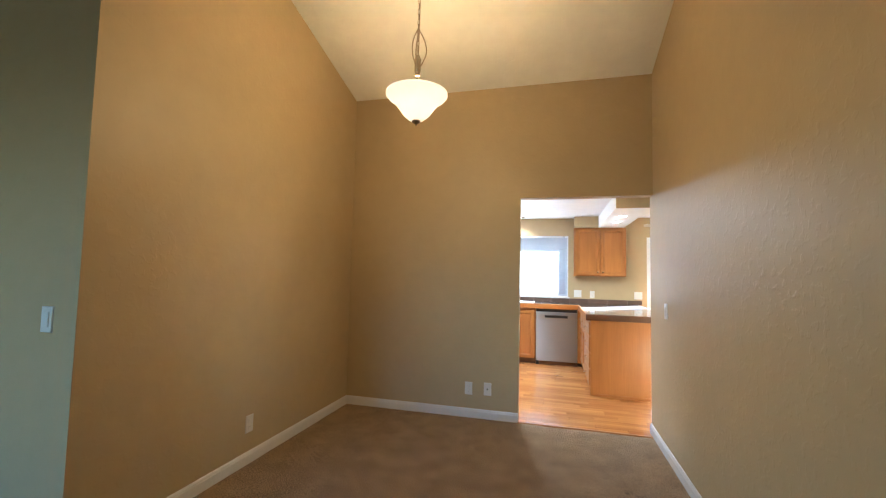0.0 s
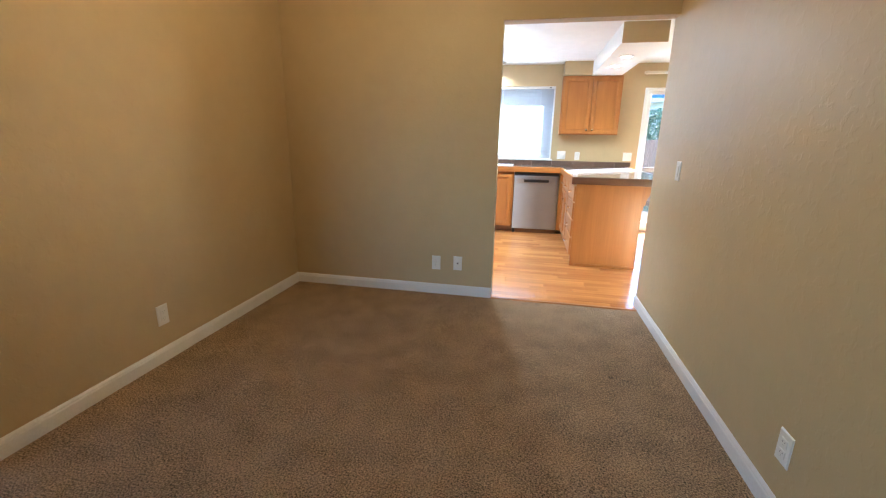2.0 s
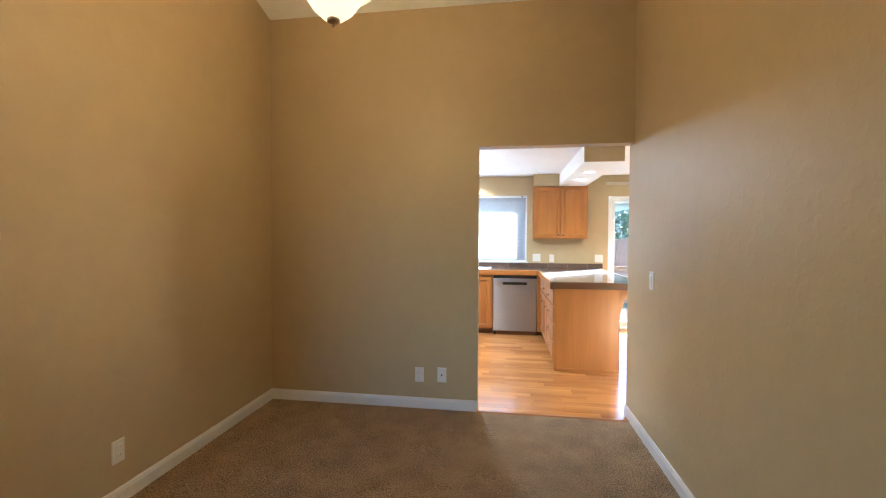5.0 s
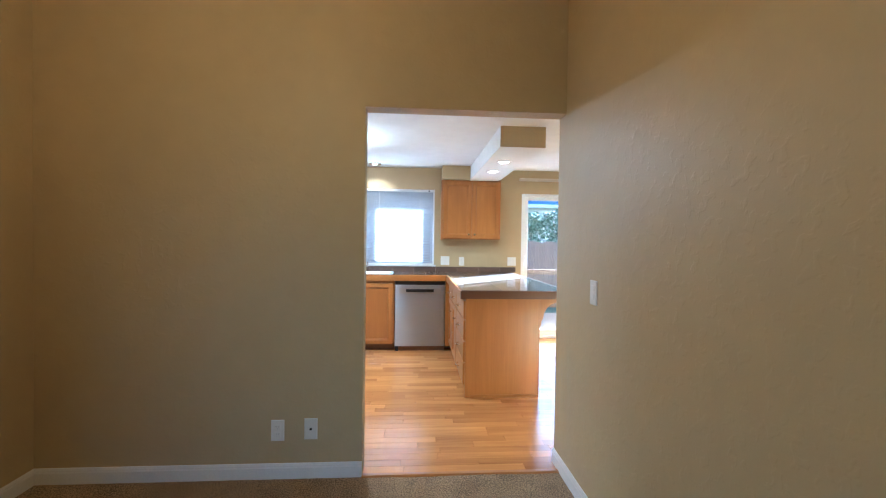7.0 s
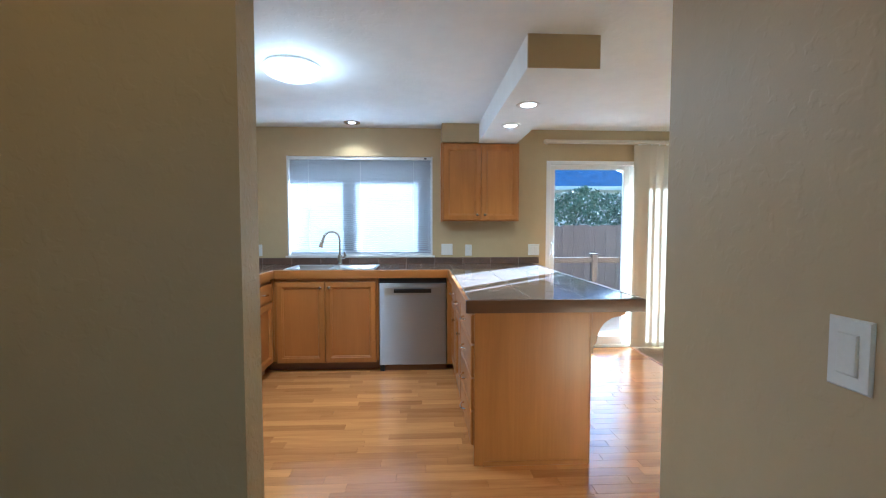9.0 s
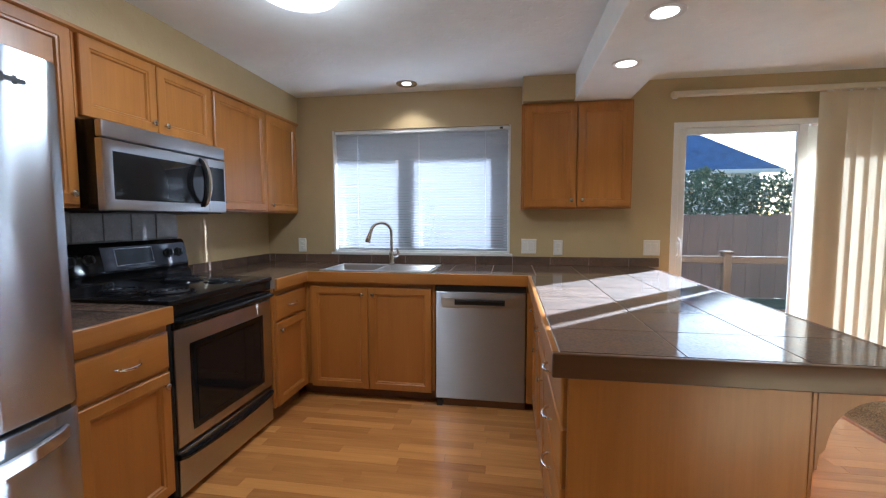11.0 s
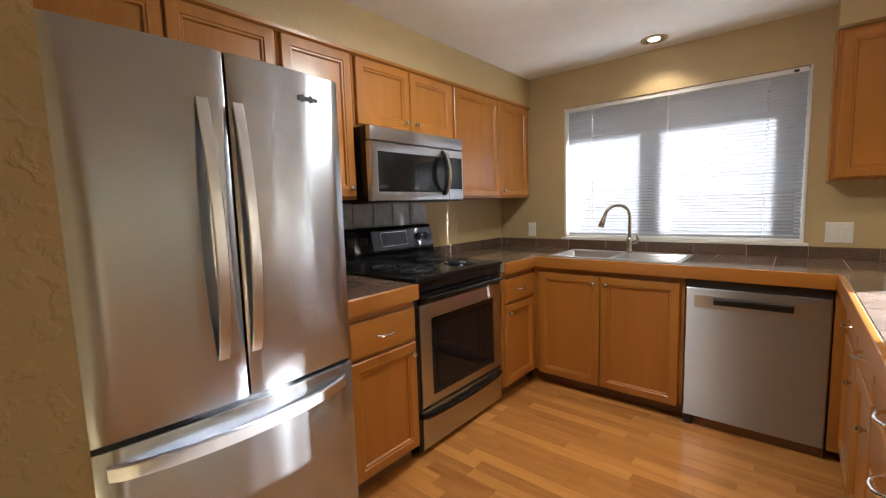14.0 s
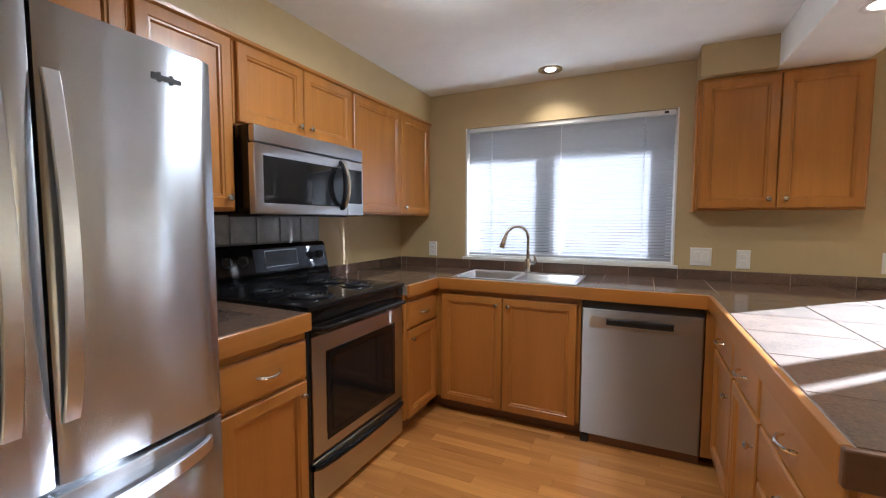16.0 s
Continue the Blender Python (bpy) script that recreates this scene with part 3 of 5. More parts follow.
# ---- worktops ----
EDGE_DARK = wood("dark brown worktop edge", (0.15, 0.066, 0.026), (0.10, 0.042, 0.016), "x", 0.35)
SKX0, SKX1, SKY0, SKY1 = -0.765, 0.005, 2.615, 3.035   # cut-out for the sink
PE0, PE1, PY0 = 0.655, 1.590, 1.012                    # peninsula worktop
ob = thing("worktop", (0.2, 2.9, CB), "dark brown tiled worktop with wooden edging, L-shaped with a peninsula", "worktop")
WORKTOP = ob
bed = boxes((PE0 + 0.02, PE1 - 0.02, PY0 + 0.02, 2.575, CB + 0.001, CT - 0.0025), (SKX1, PE1 - 0.02, 2.575, KB - 0.002, CB + 0.001, CT - 0.0025),
            (KL + 0.002, SKX0, 2.575, KB - 0.002, CB + 0.001, CT - 0.0025), (SKX0, SKX1, 2.575, SKY0, CB + 0.001, CT - 0.0025), (SKX0, SKX1, SKY1, KB - 0.002, CB + 0.001, CT - 0.0025),
            (KL + 0.002, -0.865, 2.182, 2.575, CB + 0.001, CT - 0.0025))
part("grout_bed", bed, M_GROUT, ob, "sand-coloured grout")
for nm, c, mt, lb in (("edge_strip", (PE0, PE0 + 0.02, PY0 + 0.02, 2.555, CB - 0.012, CT), M_MAPLE_Y, "maple edge strip"), ("edge_strip", (-0.845, PE0 + 0.02, 2.555, 2.575, CB - 0.012, CT), M_MAPLE_X, "maple edge strip"),
                      ("edge_strip", (-0.865, -0.845, 2.182, 2.575, CB - 0.012, CT), M_MAPLE_Y, "maple edge strip"), ("edge_strip", (PE0, PE1, PY0, PY0 + 0.02, CB - 0.008, CT), EDGE_DARK, "dark brown edge strip"),
                      ("edge_strip", (PE1 - 0.02, PE1, PY0 + 0.02, KB - 0.004, CB - 0.008, CT), EDGE_DARK, "dark brown edge strip")):
    part(nm, boxes(c, b=0.006, seg=3), mt, ob, lb)
small = thing("worktop", (-1.2, 1.19, CB), "short dark brown tiled worktop between refrigerator and stove", "worktop")
part("grout_bed", boxes((KL + 0.002, -0.865, 0.985, 1.400, CB + 0.001, CT - 0.0025)), M_GROUT, small, "sand-coloured grout")
part("edge_strip", boxes((-0.865, -0.845, 0.985, 1.400, CB - 0.012, CT), b=0.006, seg=3), M_MAPLE_Y, small, "maple edge strip")
GX, GY, PITCH, GAP = 0.42, 1.285, 0.29, 0.0015
TILE_MESHES = {}


def piece(name, size, mat, parent, at, bevel=0.0025):
    """One tile or board of a given size, its mesh shared with its like; at: its centre."""
    key = (name, tuple(round(s, 4) for s in size), mat.name)
    if key not in TILE_MESHES:
        bm = boxes((-size[0] / 2, size[0] / 2, -size[1] / 2, size[1] / 2, -size[2] / 2, size[2] / 2))
        top = [e for e in bm.edges if sum(v.co.z > 0 for v in e.verts) == 2] if bevel else []
        if bevel == "all":
            top, bevel = bm.edges[:], 0.003
        if top:
            bmesh.ops.bevel(bm, geom=top, offset=bevel, segments=1, affect="EDGES")
        me = bpy.data.meshes.new(name)
        bm.to_mesh(me)
        bm.free()
        me.materials.append(mat)
        TILE_MESHES[key] = me
    ob = new(name, TILE_MESHES[key])
    ob.parent = parent
    ob.location = Vector(at) - (ORIGIN[parent] if parent in ORIGIN else Vector((0, 0, 0)))
    return ob


def cuts(a, c, start):
    k = math.ceil((a - start) / PITCH + 1e-6)
    pts = [a]
    while start + k * PITCH < c - 0.05:
        if start + k * PITCH > a + 0.05:
            pts.append(start + k * PITCH)
        k += 1
    return pts + [c]


def tile_field(parent, x0, x1, y0, y1):
    for xa, xb in zip(cuts(x0, x1, GX), cuts(x0, x1, GX)[1:]):
        for ya, yb in zip(cuts(y0, y1, GY), cuts(y0, y1, GY)[1:]):
            piece("tile", (xb - xa - 2 * GAP, yb - ya - 2 * GAP, 0.008), M_TILE, parent, ((xa + xb) / 2, (ya + yb) / 2, CT - 0.0045 + 0.0004 * random.random()), 0.0012)


tile_field(WORKTOP, PE0 + 0.021, PE1 - 0.021, PY0 + 0.021, 2.575)
tile_field(WORKTOP, SKX1, PE1 - 0.021, 2.577, KB - 0.014)
tile_field(WORKTOP, KL + 0.014, SKX0, 2.577, KB - 0.014)
tile_field(WORKTOP, SKX0, SKX1, SKY1, KB - 0.014)
tile_field(WORKTOP, KL + 0.014, -0.867, 2.184, 2.577)
tile_field(small, KL + 0.014, -0.867, 0.987, 1.399)
splash = thing("backsplash", (0, KB, CT), "row of brown porcelain tiles along the wall above the worktop", "backsplash")
part("grout_bed", boxes((KL + 0.001, 1.648, KB - 0.009, KB - 0.001, CT - 0.006, 0.968), (KL + 0.001, KL + 0.009, 2.19, KB - 0.009, CT - 0.006, 0.968)), M_GROUT, splash, "sand-coloured grout")
for xa, xb in zip(cuts(KL + 0.012, 1.648, 0.274), cuts(KL + 0.012, 1.648, 0.274)[1:]):
    piece("tile", (xb - xa - 2 * GAP, 0.010, 0.066), M_TILE, splash, ((xa + xb) / 2, KB - 0.008, 0.936), "all")
for ya, yb in zip(cuts(2.19, KB - 0.014, 2.30), cuts(2.19, KB - 0.014, 2.30)[1:]):
    piece("tile", (0.010, yb - ya - 2 * GAP, 0.066), M_TILE, splash, (KL + 0.008, (ya + yb) / 2, 0.936), "all")
M_GREYTILE = material("grey glazed tile", (0.21, 0.20, 0.195), 0.25, vary=0.12, scale=14, island=0.2)
stove_splash = thing("stove_backsplash", (KL, 1.78, 1.05), "grey glazed tiles on the wall behind the stove", "backsplash")
part("grout_bed", boxes((KL + 0.001, KL + 0.006, 1.39, 2.195, 0.846, 1.299)), M_DARKGROUT, stove_splash, "grey grout")
for i in range(5):
    for z0 in (0.871, 1.024, 1.177):
        piece("tile", (0.008, 0.158, 0.150), M_GREYTILE, stove_splash, (KL + 0.007, 1.393 + 0.161 * (i + 0.5), z0 + 0.05), "all")

# sink and faucet
sink = thing("kitchen_sink", (-0.38, 2.82, CT), "double-bowl stainless steel drop-in sink in the worktop", "sink")
bm = bmesh.new()
mid = (SKX0 + SKX1) / 2
bowls = [(SKX0 + 0.018, mid - 0.014, SKY0 + 0.018, SKY1 - 0.070), (mid + 0.014, SKX1 - 0.018, SKY0 + 0.018, SKY1 - 0.070)]
xs = [SKX0 - 0.012, bowls[0][0], bowls[0][1], bowls[1][0], bowls[1][1], SKX1 + 0.012]
ys = [SKY0 - 0.014, bowls[0][2], bowls[0][3], SKY1 + 0.014]
for i in range(5):
    for j in range(3):
        if j == 1 and i in (1, 3):
            continue
        box(bm, xs[i], xs[i + 1], ys[j], ys[j + 1], CT + 0.0005, CT + 0.006)
bmesh.ops.remove_doubles(bm, verts=bm.verts, dist=0.0001)
part("rim", bm, M_STEEL_X, sink)
for b0, b1, c0, c1 in bowls:
    bm = bmesh.new()
    rings = []
    for inset, z in ((0, CT + 0.006), (0.006, CT - 0.004), (0.012, CT - 0.15), (0.03, CT - 0.172)):
        rings.append([bm.verts.new((x, y, z)) for x, y in ((b0 + inset, c0 + inset), (b1 - inset, c0 + inset), (b1 - inset, c1 - inset), (b0 + inset, c1 - inset))])
    for lo, hi in zip(rings, rings[1:]):
        for k in range(4):
            bm.faces.new((lo[k], lo[(k + 1) % 4], hi[(k + 1) % 4], hi[k]))
    bm.faces.new(rings[-1])
    ob = part("bowl", bm, M_STEEL_X, sink)
    bm = lathe(bmesh.new(), [(0.0, 0.002), (0.03, 0.003), (0.042, 0.004), (0.044, 0.0)], pose((b0 + b1) / 2, (c0 + c1) / 2, CT - 0.172), 20)
    part("drain", bm, M_CHROME, ob)
FX, FY = -0.365, 2.998
faucet = thing("faucet", (FX, FY, CT + 0.006), "brushed nickel gooseneck pull-down faucet behind the sink", "faucet")
part("base", lathe(bmesh.new(), [(0.0, 0), (0.027, 0), (0.027, 0.008), (0.021, 0.014), (0.021, 0.09), (0.017, 0.10), (0, 0.10)], pose(FX, FY, CT + 0.006), 20), M_NICKEL, faucet)
R = 0.082
d = Vector((-0.82, -0.57, 0)).normalized()
pts = [Vector((FX, FY, CT + 0.09 + 0.02 * i)) for i in range(9)]
top = pts[-1]
for i in range(1, 13):
    a = i / 12 * math.pi * 0.93
    pts.append(top + d * (R * (1 - math.cos(a))) + Vector((0, 0, R * math.sin(a))))
part("spout", tube(bmesh.new(), pts, 0.0115, 14), M_NICKEL, faucet)
e = pts[-1]
w = (pts[-1] - pts[-2]).normalized()
part("spray_head", tube(bmesh.new(), [e - w * 0.005, e + w * 0.012, e + w * 0.05, e + w * 0.085, e + w * 0.09], [0.0125, 0.014, 0.018, 0.021, 0.019], 16), M_NICKEL, faucet)
bm = tube(bmesh.new(), [(FX + 0.015, FY, CT + 0.075), (FX + 0.045, FY - 0.003, CT + 0.078), (FX + 0.055, FY - 0.006, CT + 0.095), (FX + 0.045, FY - 0.010, CT + 0.135)], [0.013, 0.013, 0.010, 0.005], 12)
part("lever", bm, M_NICKEL, faucet)

# ---- window, blind, sliding door ----
w = thing("window_1", ((WX0 + WX1) / 2, KB + 0.08, WZ0), "white vinyl two-pane kitchen window above the sink", "window", kind="structure")
FY0, FY1 = KB + 0.070, KB + 0.135
part("window_frame", boxes((WX0, WX0 + 0.05, FY0, FY1, WZ0, WZ1), (WX1 - 0.05, WX1, FY0, FY1, WZ0, WZ1), (WX0 + 0.05, WX1 - 0.05, FY0, FY1, WZ0, WZ0 + 0.05),
                           (WX0 + 0.05, WX1 - 0.05, FY0, FY1, WZ1 - 0.05, WZ1), b=0.003), M_VINYL, w)
MX = -0.235
part("mullion", boxes((MX - 0.045, MX + 0.045, FY0 + 0.005, FY1 - 0.005, WZ0 + 0.05, WZ1 - 0.05), b=0.003), M_VINYL, w)
for a, c in ((WX0 + 0.05, MX - 0.045), (MX + 0.045, WX1 - 0.05)):
    g = part("pane", boxes((a, c, FY0 + 0.03, FY0 + 0.034, WZ0 + 0.05, WZ1 - 0.05)), M_GLASS, w, soft=False)
    g.visible_shadow = False
part("window_sill", boxes((WX0 - 0.022, WX1 + 0.022, KB - 0.018, KB + 0.0695, WZ0 - 0.016, WZ0 + 0.004), b=0.004, seg=2), M_TRIM, w)
part("reveal", boxes((WX0 + 0.0005, WX0 + 0.012, KB - 0.006, KB + 0.0695, WZ0 + 0.0045, WZ1), (WX1 - 0.012, WX1 - 0.0005, KB - 0.006, KB + 0.0695, WZ0 + 0.0045, WZ1)), M_TRIM, w)

blind = thing("window_blind", ((WX0 + WX1) / 2, KB + 0.03, WZ0), "white aluminium mini blind, lowered and tilted nearly shut", "blind")
BX0, BX1, BYC = WX0 + 0.018, WX1 - 0.018, KB + 0.030
part("headrail", boxes((BX0, BX1, BYC - 0.018, BYC + 0.018, WZ1 - 0.030, WZ1 - 0.002), b=0.002), M_VINYL, blind)
part("bottom_rail", boxes((BX0, BX1, BYC - 0.011, BYC + 0.011, WZ0 + 0.008, WZ0 + 0.020), b=0.003), M_VINYL, blind)
part("tilter", boxes((0.455, 0.480, BYC - 0.024, BYC - 0.0185, WZ1 - 0.026, WZ1 - 0.012), b=0.002), M_SLOT, blind, "small dark tilt gear")
HOLES = (-0.715, -0.195, 0.345)


def slat_mesh():
    """A bowed slat, lying flat, with the cord holes cut through it."""
    bm = bmesh.new()
    xs = [BX0 + 0.002]
    for h in HOLES:
        xs += [h - 0.0035, h + 0.0035]
    xs.append(BX1 - 0.002)
    rows = [(-0.0125, 0.0), (-0.0070, 0.0014), (-0.0032, 0.0020), (0.0032, 0.0020), (0.0070, 0.0014), (0.0125, 0.0)]
    cx = (WX0 + WX1) / 2
    grid = [[bm.verts.new((x - cx, y, z)) for y, z in rows] for x in xs]
    for i in range(len(xs) - 1):
        for j in range(len(rows) - 1):
            if i % 2 == 1 and j == 2:
                continue
            bm.faces.new((grid[i][j], grid[i + 1][j], grid[i + 1][j + 1], grid[i][j + 1]))
    me = bpy.data.meshes.new("slat")
    bm.to_mesh(me)
    bm.free()
    me.materials.append(M_SLAT)
    smooth(me, 60)
    return me


SLAT = slat_mesh()
zt = WZ0 + 0.032
k = 0
while zt < WZ1 - 0.040:
    s = new("slat", SLAT)
    s.parent = blind
    s.location = (0.0015 * math.sin(k * 2.3), 0, zt - WZ0)
    s.rotation_euler = (radians(-50 + 1.6 * math.sin(k * 1.7)), 0, 0)
    zt += 0.0212
    k += 1
for h in HOLES:
    part("cord", boxes((h - 0.0008, h + 0.0008, BYC - 0.0145, BYC - 0.013, WZ0 + 0.02, WZ1 - 0.03), (h - 0.0008, h + 0.0008, BYC + 0.013, BYC + 0.0145, WZ0 + 0.02, WZ1 - 0.03)), M_PLASTIC, blind)

s = thing("sliding_door", ((SX0 + SX1) / 2, KB + 0.08, 0), "white vinyl sliding glass patio door", "door", kind="structure")
part("door_frame", boxes((SX0, SX0 + 0.045, KB - 0.004, KB + 0.13, 0.0, SZ1), (SX1 - 0.045, SX1, KB - 0.004, KB + 0.13, 0.0, SZ1), (SX0 + 0.045, SX1 - 0.045, KB - 0.004, KB + 0.13, SZ1 - 0.04, SZ1),
                         (SX0 + 0.045, SX1 - 0.045, KB, KB + 0.13, 0.0, 0.03), b=0.003), M_VINYL, s)


def sash(x0, x1, y, name, stile=0.062):
    p = part(name, boxes((x0, x0 + stile, y, y + 0.035, 0.03, SZ1 - 0.04), (x1 - 0.062, x1, y, y + 0.035, 0.03, SZ1 - 0.04),
                         (x0 + stile, x1 - 0.062, y, y + 0.035, 0.03, 0.12), (x0 + stile, x1 - 0.062, y, y + 0.035, SZ1 - 0.085, SZ1 - 0.04), b=0.003), M_VINYL, s)
    g = part("pane", boxes((x0 + stile, x1 - 0.062, y + 0.015, y + 0.020, 0.12, SZ1 - 0.085)), M_GLASS, p, soft=False)
    g.visible_shadow = False
    return p


left = sash(SX0 + 0.035, 2.612, KB + 0.02, "sliding_panel")
sash(2.58, SX1 - 0.035, KB + 0.065, "fixed_panel", 0.135)
bm = tube(bmesh.new(), [(SX0 + 0.062, KB + 0.02, 0.98), (SX0 + 0.062, KB - 0.012, 1.0), (SX0 + 0.062, KB - 0.018, 1.05), (SX0 + 0.062, KB - 0.012, 1.10), (SX0 + 0.062, KB + 0.02, 1.12)], 0.008, 10)
part("handle", bm, M_VINYL, left, "white plastic pull handle")

vb = thing("vertical_blind", (2.7, KB - 0.08, 2.15), "cream vinyl vertical blind drawn to one side of the sliding door", "blind")
part("headrail", boxes((1.668, 3.735, KB - 0.105, KB - 0.055, 2.128, 2.162), b=0.004), M_VANE, vb)
part("bracket", boxes((1.70, 1.73, KB - 0.07, KB - 0.001, 2.135, 2.17), (3.60, 3.63, KB - 0.07, KB - 0.001, 2.135, 2.17)), M_VINYL, vb)


def vane(x, turn, w=0.089, bow=0.007):
    bm = bmesh.new()
    lo, hi = [], []
    for i in range(7):
        u = -1 + i / 3
        p = Vector((u * w / 2, bow * (1 - u * u), 0))
        p.rotate(Euler((0, 0, radians(turn))))
        q = Vector((x, KB - 0.080, 0)) + p
        lo.append(bm.verts.new((q.x, q.y, 0.022)))
        hi.append(bm.verts.new((q.x, q.y, 2.122)))
    for i in range(6):
        bm.faces.new((lo[i], lo[i + 1], hi[i + 1], hi[i]))
    v = part("vane", bm, M_VANE, vb)
    part("clip", boxes((x - 0.006, x + 0.006, KB - 0.084, KB - 0.076, 2.118, 2.132)), M_VINYL, v)


for x in (2.640, 2.652, 2.668, 2.690, 2.712):
    vane(x + 0.012, -12 - 20 * (x - 2.64))
for i in range(12):
    vane(2.790 + 0.0795 * i, -(22 + 5 * math.sin(i * 2.1)))

# ---- the yard behind the house ----
M_GROUND = material("dry lawn", (0.10, 0.11, 0.055), 0.95, vary=0.35, scale=2.0, fine=60, bump=0.6, bump_scale=40, distance=0.03)
M_DECK = wood("weathered deck wood", (0.34, 0.24, 0.16), (0.22, 0.15, 0.10), "x", 0.7, 1.0, 0.2, 0.0)
M_FENCE = wood("weathered cedar fence", (0.27, 0.185, 0.145), (0.18, 0.12, 0.095), "z", 0.8, 1.0, 0.3, 0.0)
M_RAIL = wood("grey weathered railing", (0.13, 0.088, 0.065), (0.09, 0.06, 0.045), "z", 0.8, 1.0, 0.3, 0.0)
M_SHINGLE = material("blue-grey roof shingles", (0.09, 0.125, 0.21), 0.9, vary=0.25, scale=3, fine=40, bump=0.5, bump_scale=25, distance=0.01)
M_STUCCO = material("pale house siding", (0.55, 0.52, 0.47), 0.85, vary=0.06, bump=0.2, bump_scale=40)
M_LEAF = material("hedge leaf", (0.085, 0.12, 0.070), 0.6, vary=0.4, scale=1.5, fine=20)
M_BARK = material("bark", (0.12, 0.085, 0.06), 0.9, vary=0.3, bump=0.6, bump_scale=30)
bm = bmesh.new()
bmesh.ops.create_grid(bm, x_segments=2, y_segments=2, size=600, matrix=Matrix.Translation((0, 0, -0.42)))
setting("ground", bm, M_GROUND, "dry lawn reaching to the horizon", "ground")
# last two boxes: unseen extension added to keep sun out of the nook opening
cover = setting("patio_cover", boxes((-4.5, 8.5, KB + 0.15, 4.98, 2.36, 2.50), (8.4, 13.5, 4.98, 7.8, 2.36, 2.50), (8.5, 12.5, KB + 0.15, 4.98, 2.36, 2.50)), M_STUCCO, "flat pale patio roof along the back of the house, with an added unseen sun block", "roof")
setting("house_roof_edge", boxes((-5.3, 7.4, -7.3, KB + 0.15, 4.70, 4.80)), M_SHINGLE, "plain roof over the house", "roof")
deck = thing("deck", (2.5, 4.5, -0.10), "weathered wooden deck outside the sliding door", "deck")
part("frame", boxes((-0.5, 6.5, KB + 0.16, 5.66, -0.40, -0.135)), M_DECK, deck)
for i in range(17):
    piece("board", (7.0, 0.137, 0.028), M_DECK, deck, (3.0, KB + 0.235 + 0.143 * i, -0.112), 0.003)
rail = thing("deck_railing", (3.2, 5.6, -0.10), "low wooden deck railing with square capped posts", "railing")
for x in (-0.3, 1.45, 3.243, 5.0, 6.4):
    post = part("post", boxes((x - 0.045, x + 0.045, 5.555, 5.645, -0.098, 0.83), b=0.006), M_RAIL, rail)
    part("cap", boxes((x - 0.062, x + 0.062, 5.538, 5.662, 0.831, 0.856), b=0.008), M_RAIL, post)
for a, c in ((-0.255, 1.405), (1.495, 3.198), (3.288, 4.955), (5.045, 6.355)):
    part("rail", boxes((a, c, 5.575, 5.625, 0.70, 0.79), b=0.005), M_RAIL, rail)
    part("lower_rail", boxes((a, c, 5.58, 5.62, 0.05, 0.13), b=0.005), M_RAIL, rail)
fence = thing("fence", (4, 9.5, -0.42), "weathered cedar board fence behind the yard", "fence")
for i in range(110):
    h = 1.76 + 0.018 * math.sin(i * 1.9) + 0.012 * math.sin(i * 5.3)
    piece("board", (0.138, 0.02, 1.77), M_FENCE, fence, (-4.4 + 0.142 * i, 9.5 + 0.006 * (i % 2), -0.42 + h - 0.885), 0.004)
for z in (0.0, 1.0):
    part("rail", boxes((-4.5, 11.2, 9.515, 9.56, z, z + 0.09)), M_FENCE, fence)


def shrub(name, x0, x1, y, base, top, n, label, seed):
    """A bushy row of many small leaf clumps round bare stems."""
    rng = random.Random(seed)
    ob = thing(name, ((x0 + x1) / 2, y, -0.42), label, "hedge" if "hedge" in name else "tree")
    bm = bmesh.new()
    for i in range(max(2, int((x1 - x0) / 0.7))):
        x = x0 + (x1 - x0) * (i + 0.5) / max(2, int((x1 - x0) / 0.7))
        tube(bm, [(x, y, -0.42), (x + 0.05, y, base + 0.3), (x + rng.uniform(-0.3, 0.3), y, top - 0.5)], [0.06, 0.045, 0.015], 7)
    part("trunk", bm, M_BARK, ob)
    verts, faces = [], []
    for i in range(n):
        x, t, v = rng.uniform(x0, x1), rng.uniform(0, 2 * math.pi), rng.random() ** 0.6
        crest = top + 0.28 * noise.noise((x * 0.9, seed, 0)) + 0.15 * noise.noise((x * 3.1, seed, 2))
        z = base + (crest - base) * v
        q = Vector((x, y + math.sin(t) * 0.75 * (1 - 0.5 * v), z))
        s = rng.uniform(0.04, 0.085)
        a, b = Vector((rng.gauss(0, 1), rng.gauss(0, 1), rng.gauss(0, 1))).normalized(), Vector((rng.gauss(0, 1), rng.gauss(0, 1), rng.gauss(0, 1))).normalized()
        k = len(verts)
        verts += [q - a * s, q + b * s * 0.5, q + a * s, q - b * s * 0.5]
        faces.append((k, k + 1, k + 2, k + 3))
    me = bpy.data.meshes.new("leaves")
    base_at = ORIGIN[ob]
    me.from_pydata([v - base_at for v in verts], [], faces)
    me.materials.append(M_LEAF)
    leaves = new("leaves", me)
    leaves.parent = ob
    tagged(leaves, kind="stuff")


shrub("hedge", 0.5, 9.5, 10.7, 0.2, 2.25, 22000, "tall unclipped green hedge behind the fence", 5)
shrub("tree", -2.9, -0.9, 7.6, 0.1, 1.75, 5000, "small bushy tree in the yard outside the window", 9)
house = thing("neighbour_house", (6.5, 27, -0.42), "neighbouring house in shade with a hipped roof", "house")
part("wall", boxes((-6, 12.6, 22.6, 32, -0.42, 3.7)), M_STUCCO, house)
bm = bmesh.new()
v = [bm.verts.new(c) for c in ((-6.6, 22, 3.6), (13.4, 22, 3.6), (13.4, 33, 3.6), (-6.6, 33, 3.6), (-1.5, 27.5, 8.0), (8.0, 27.5, 8.0))]
